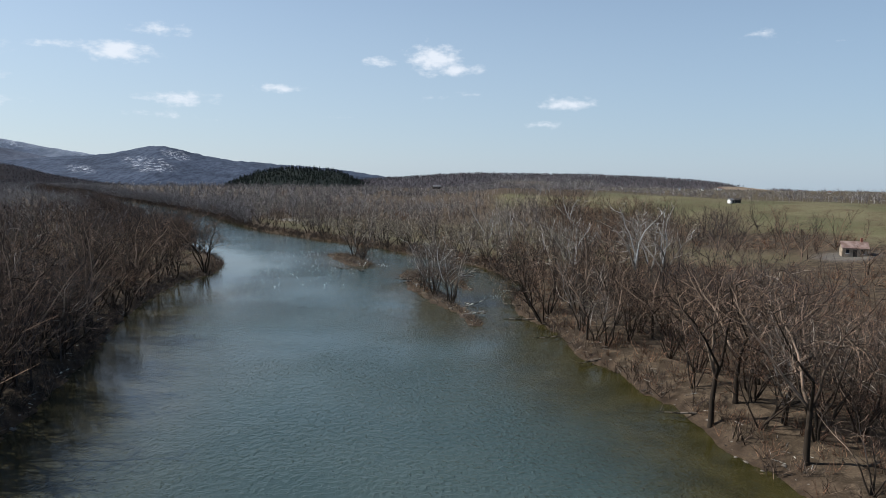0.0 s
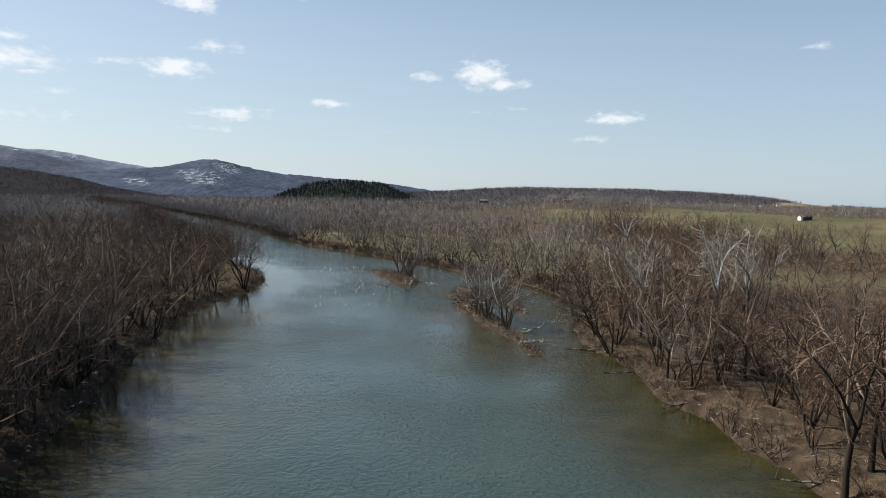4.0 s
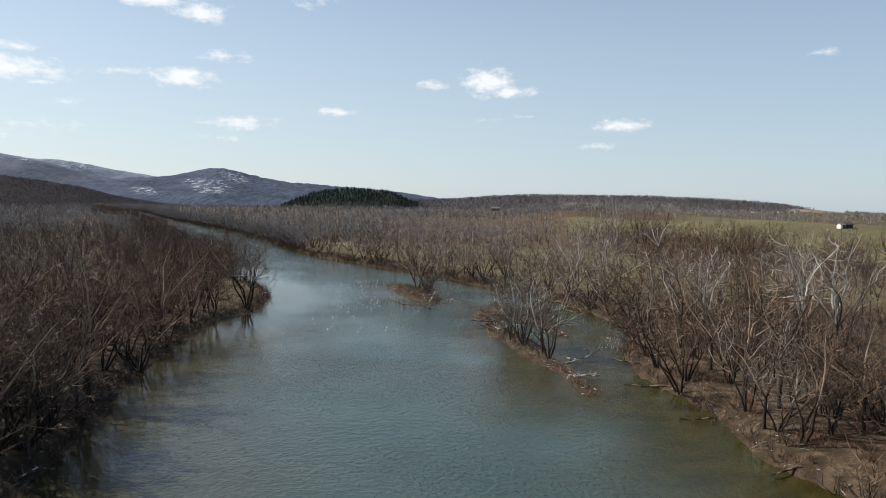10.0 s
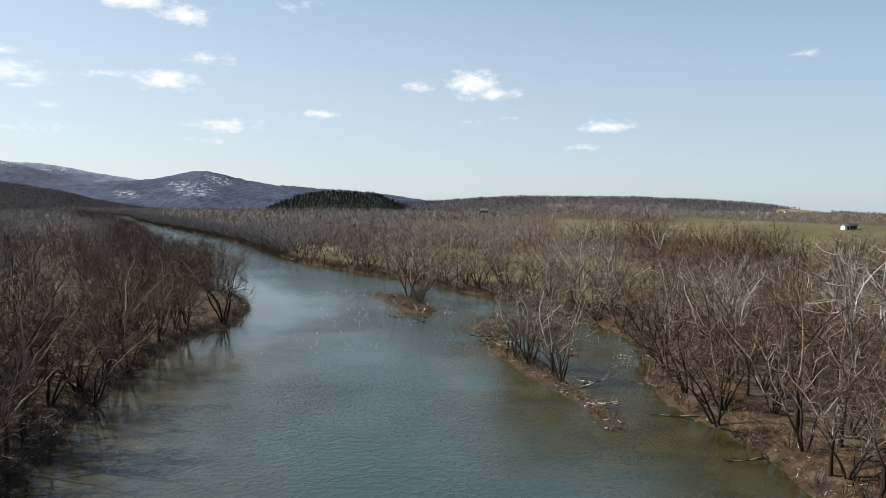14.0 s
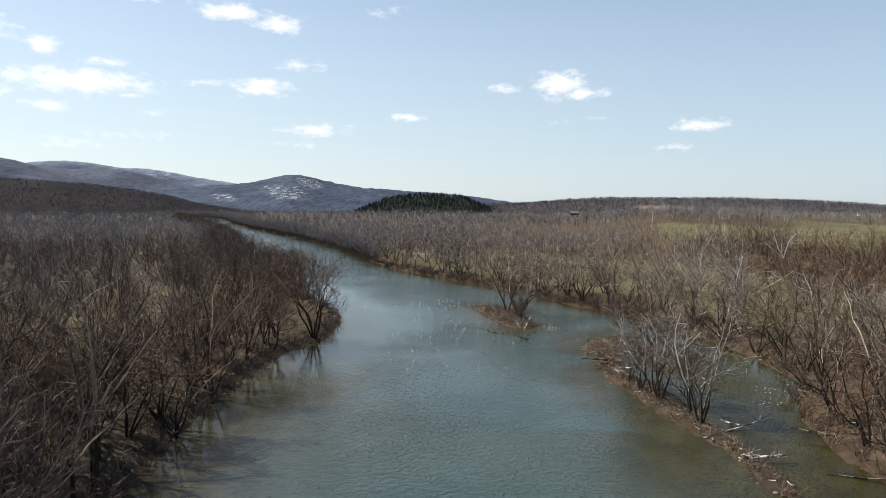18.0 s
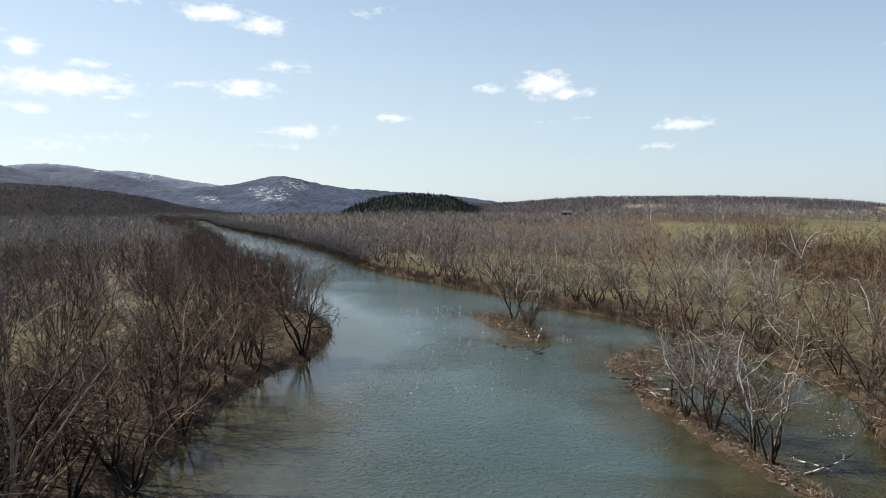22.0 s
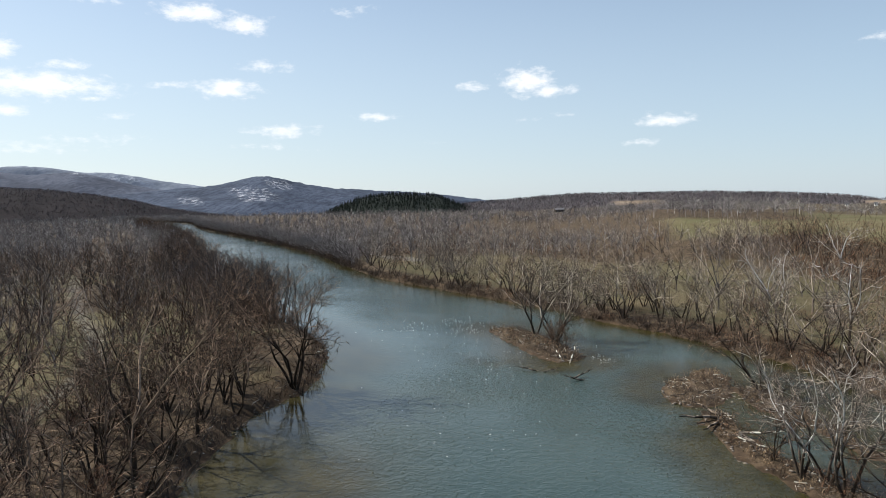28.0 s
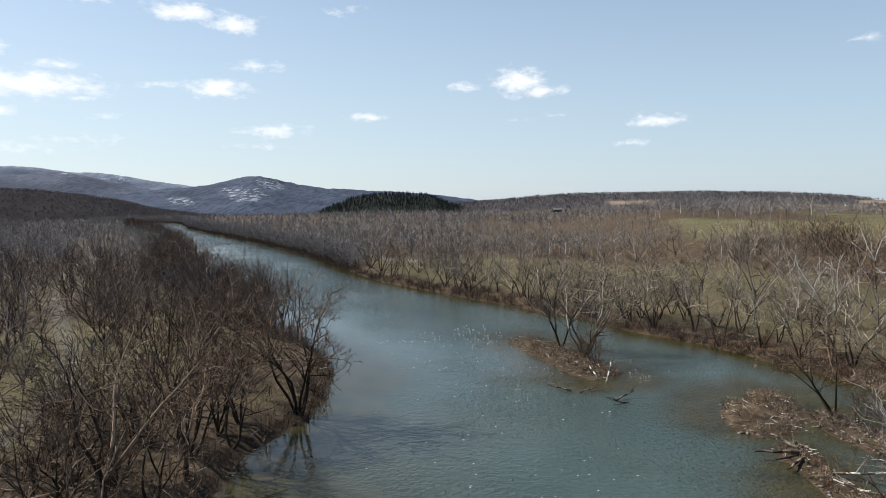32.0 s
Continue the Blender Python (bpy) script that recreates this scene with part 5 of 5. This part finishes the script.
lumps("riffle_foam_glints", foam_glints, 0.055, FOAM_GLINT, "small white riffles over the shallows and white flecks standing in for glints", "white water", 5, flat=0.3, long=(1.3, 3.6))


# ---- buildings ----
def slab(corners, thickness):
    """A flat panel through four corners, with thickness against its normal."""
    bm = bmesh.new()
    vs = [bm.verts.new(c) for c in corners]
    f = bm.faces.new(vs)
    bm.normal_update()
    n = f.normal.copy()
    out = bmesh.ops.extrude_face_region(bm, geom=[f])
    for v in out["geom"]:
        if isinstance(v, bmesh.types.BMVert):
            v.co -= n * thickness
    bmesh.ops.recalc_face_normals(bm, faces=bm.faces)
    return bm


def house(name, x, y, w, d, h, ridge, turn, walls, roof, label, category="house", openings=(), door=None, chimney=False, z=None):
    """A gabled building with walls, two roof slopes, openings and a door."""
    ground = float(ground_at(x, y)[0]) - 0.15 if z is None else z
    ob = new(name)
    ob.matrix_world = pose(x, y, ground, 0, 0, turn)
    W, D = w / 2, d / 2
    for a, b in (((-W, -D), (W, -D)), ((W, -D), (W, D)), ((W, D), (-W, D)), ((-W, D), (-W, -D))):
        if a[0] == b[0]:
            bm = bmesh.new()
            vs = [bm.verts.new(c) for c in ((*a, 0), (*b, 0), (*b, h), (a[0], 0, h + ridge), (*a, h))]
            f = bm.faces.new(vs)
            bm.normal_update()
            n = f.normal.copy()
            out = bmesh.ops.extrude_face_region(bm, geom=[f])
            for v in out["geom"]:
                if isinstance(v, bmesh.types.BMVert):
                    v.co -= n * 0.2
            bmesh.ops.recalc_face_normals(bm, faces=bm.faces)
            part("gable_wall", bm, walls, ob)
        else:
            part("wall", slab([(*a, 0), (*b, 0), (*b, h), (*a, h)], 0.2), walls, ob)
    e, o = 0.35, 0.15
    for sgn in (-1, 1):
        low = h - ridge * e / D
        c = [(-W - e, sgn * (D + e), low + o), (W + e, sgn * (D + e), low + o), (W + e, 0, h + ridge + o), (-W - e, 0, h + ridge + o)]
        part("roof_slope", slab(c if sgn < 0 else c[::-1], 0.14), roof, ob)
    # dark panes: glass in houses, painted inner shade in the barn's open bays
    for ox, oz, ow, oh in openings:
        win = part("window", slab([(ox - ow / 2, -D - 0.03, oz), (ox + ow / 2, -D - 0.03, oz), (ox + ow / 2, -D - 0.03, oz + oh), (ox - ow / 2, -D - 0.03, oz + oh)], 0.06), GLASS_BAY_DARK, ob)
        part("sill", slab([(ox - ow / 2 - 0.1, -D - 0.1, oz - 0.1), (ox + ow / 2 + 0.1, -D - 0.1, oz - 0.1), (ox + ow / 2 + 0.1, -D - 0.1, oz), (ox - ow / 2 - 0.1, -D - 0.1, oz)], 0.12), WHITE_PAINT, win)
    if door:
        ox, ow, oh = door
        part("door", slab([(ox - ow / 2, -D - 0.03, 0.1), (ox + ow / 2, -D - 0.03, 0.1), (ox + ow / 2, -D - 0.03, oh), (ox - ow / 2, -D - 0.03, oh)], 0.08), DARK_BOARD, ob)
    if chimney:
        bm = bmesh.new()
        bmesh.ops.create_cube(bm, size=1.0, matrix=Matrix.LocRotScale((W * 0.6, 0, h + ridge + 0.4), None, Vector((0.6, 0.6, 1.6))))
        part("chimney", bm, BRICK_RED, ob)
    return tagged(ob, label, category, "farm buildings")


WHITE_PAINT = paint_material("white_boards", (0.6, 0.58, 0.54), (0.8, 0.79, 0.76), 0.6, 0.8)
TAN_WALL = paint_material("tan_boards", (0.24, 0.19, 0.135), (0.4, 0.33, 0.25), 0.8, 0.8)
DARK_BOARD = paint_material("old_dark_boards", (0.03, 0.025, 0.02), (0.075, 0.06, 0.05), 0.85, 1.5)
RUST_ROOF = paint_material("rusty_tin_roof", (0.15, 0.095, 0.075), (0.28, 0.21, 0.18), 0.6, 0.7)
GREY_ROOF = paint_material("grey_shingle_roof", (0.09, 0.09, 0.095), (0.2, 0.2, 0.21), 0.8, 1.0)
GLASS_BAY_DARK = paint_material("dark_glass_and_bay_shade", (0.015, 0.018, 0.022), (0.03, 0.034, 0.04), 0.15, 0.5)
BRICK_RED = paint_material("red_brick", (0.2, 0.08, 0.055), (0.32, 0.15, 0.1), 0.9, 4.0)

house("barn", 144.8, 344.3, 3.4, 3.0, 1.9, 0.7, 15, DARK_BOARD, DARK_BOARD, "open-fronted dark wooden field barn on the pasture", "barn", ((-0.75, 0.3, 1.0, 1.2), (0.75, 0.3, 1.0, 1.2)))
house("white_shed", 141.9, 343.4, 2.1, 2.6, 1.9, 0.7, 15, WHITE_PAINT, GREY_ROOF, "small white shed beside the dark field barn", "shed", (), (0.4, 0.9, 1.7))
house("farmhouse", 118.5, 199.3, 6.4, 4.8, 2.6, 1.6, -20, TAN_WALL, RUST_ROOF, "low tan house with a rusty red roof above the river", "house", ((-1.9, 1.0, 0.9, 1.1), (1.9, 1.0, 0.9, 1.1)), (0, 1.0, 2.1), True)
for az, dist, el, w, name, walls, roof, label in (
    (-0.6, 820, -0.78, 9, "farmhouse", DARK_BOARD, GREY_ROOF, "dark house with a steep grey roof among far trees"),
    (5.2, 900, -0.8, 3.4, "farmhouse", WHITE_PAINT, GREY_ROOF, "small white house among far trees"),
    (18.7, 980, -0.66, 3.4, "farmhouse", WHITE_PAINT, GREY_ROOF, "white farmhouse behind the far hedgerow"),
    (20.4, 1000, -0.64, 3.2, "farmhouse", WHITE_PAINT, GREY_ROOF, "white farmhouse behind the far hedgerow"),
    (21.6, 1010, -0.6, 5, "farm_shed", WHITE_PAINT, RUST_ROOF, "long pale farm shed on the far slope"),
    (29.0, 1050, -0.75, 3.6, "farmhouse", WHITE_PAINT, RUST_ROOF, "white farmhouse on the far slope"),
):
    house(name, dist * math.sin(radians(az)), dist * math.cos(radians(az)), w, w * 0.7, 2.6, 1.7, az * -1 + 12, walls, roof, label, z=27 + dist * math.tan(radians(el)) - 1,
          openings=((-w * 0.25, 1.0, 0.9, 1.2), (w * 0.25, 1.0, 0.9, 1.2)))


# ---- pasture fence ----
def fence(a, b, n):
    ob = new("fence")
    (ax, ay), (bx_, by_) = a, b
    ob.location = (ax, ay, float(ground_at(ax, ay)[0]))
    last = None
    post = mesh_of("post", *joined(tubes([(0, 0, -0.3, 0, 0, 1.25, 0.08, 0.07)], 6), tubes([(0, 0, 1.25, 0, 0, 1.3, 0.07, 0.0)], 6)), DRIFT)
    for k in range(n + 1):
        x, y = ax + (bx_ - ax) * k / n, ay + (by_ - ay) * k / n
        z = float(ground_at(x, y)[0])
        p = child("post", post, ob)
        p.location = (x - ax, y - ay, z - ob.location[2])
        here = np.array([x - ax, y - ay, z - ob.location[2]])
        if last is not None:
            for h in (0.5, 1.05):
                child("rail", mesh_of("rail", *tubes([(*(last + (0, 0, h)), *(here + (0, 0, h)), 0.05, 0.045)], 4), DRIFT), ob)
        last = here
    return tagged(ob, "weathered wooden post-and-rail fence across the pasture", "fence", "pasture fences")


fence((152, 348), (215, 372), 20)
fence((120, 410), (178, 402), 18)

# hedgerow trees on the crest
for x, y, s in ((58, 414, 0.52), (83.3, 446, 0.56), (92.5, 443, 0.58), (64, 425, 0.45)):
    plant("sycamore", x, y, s)
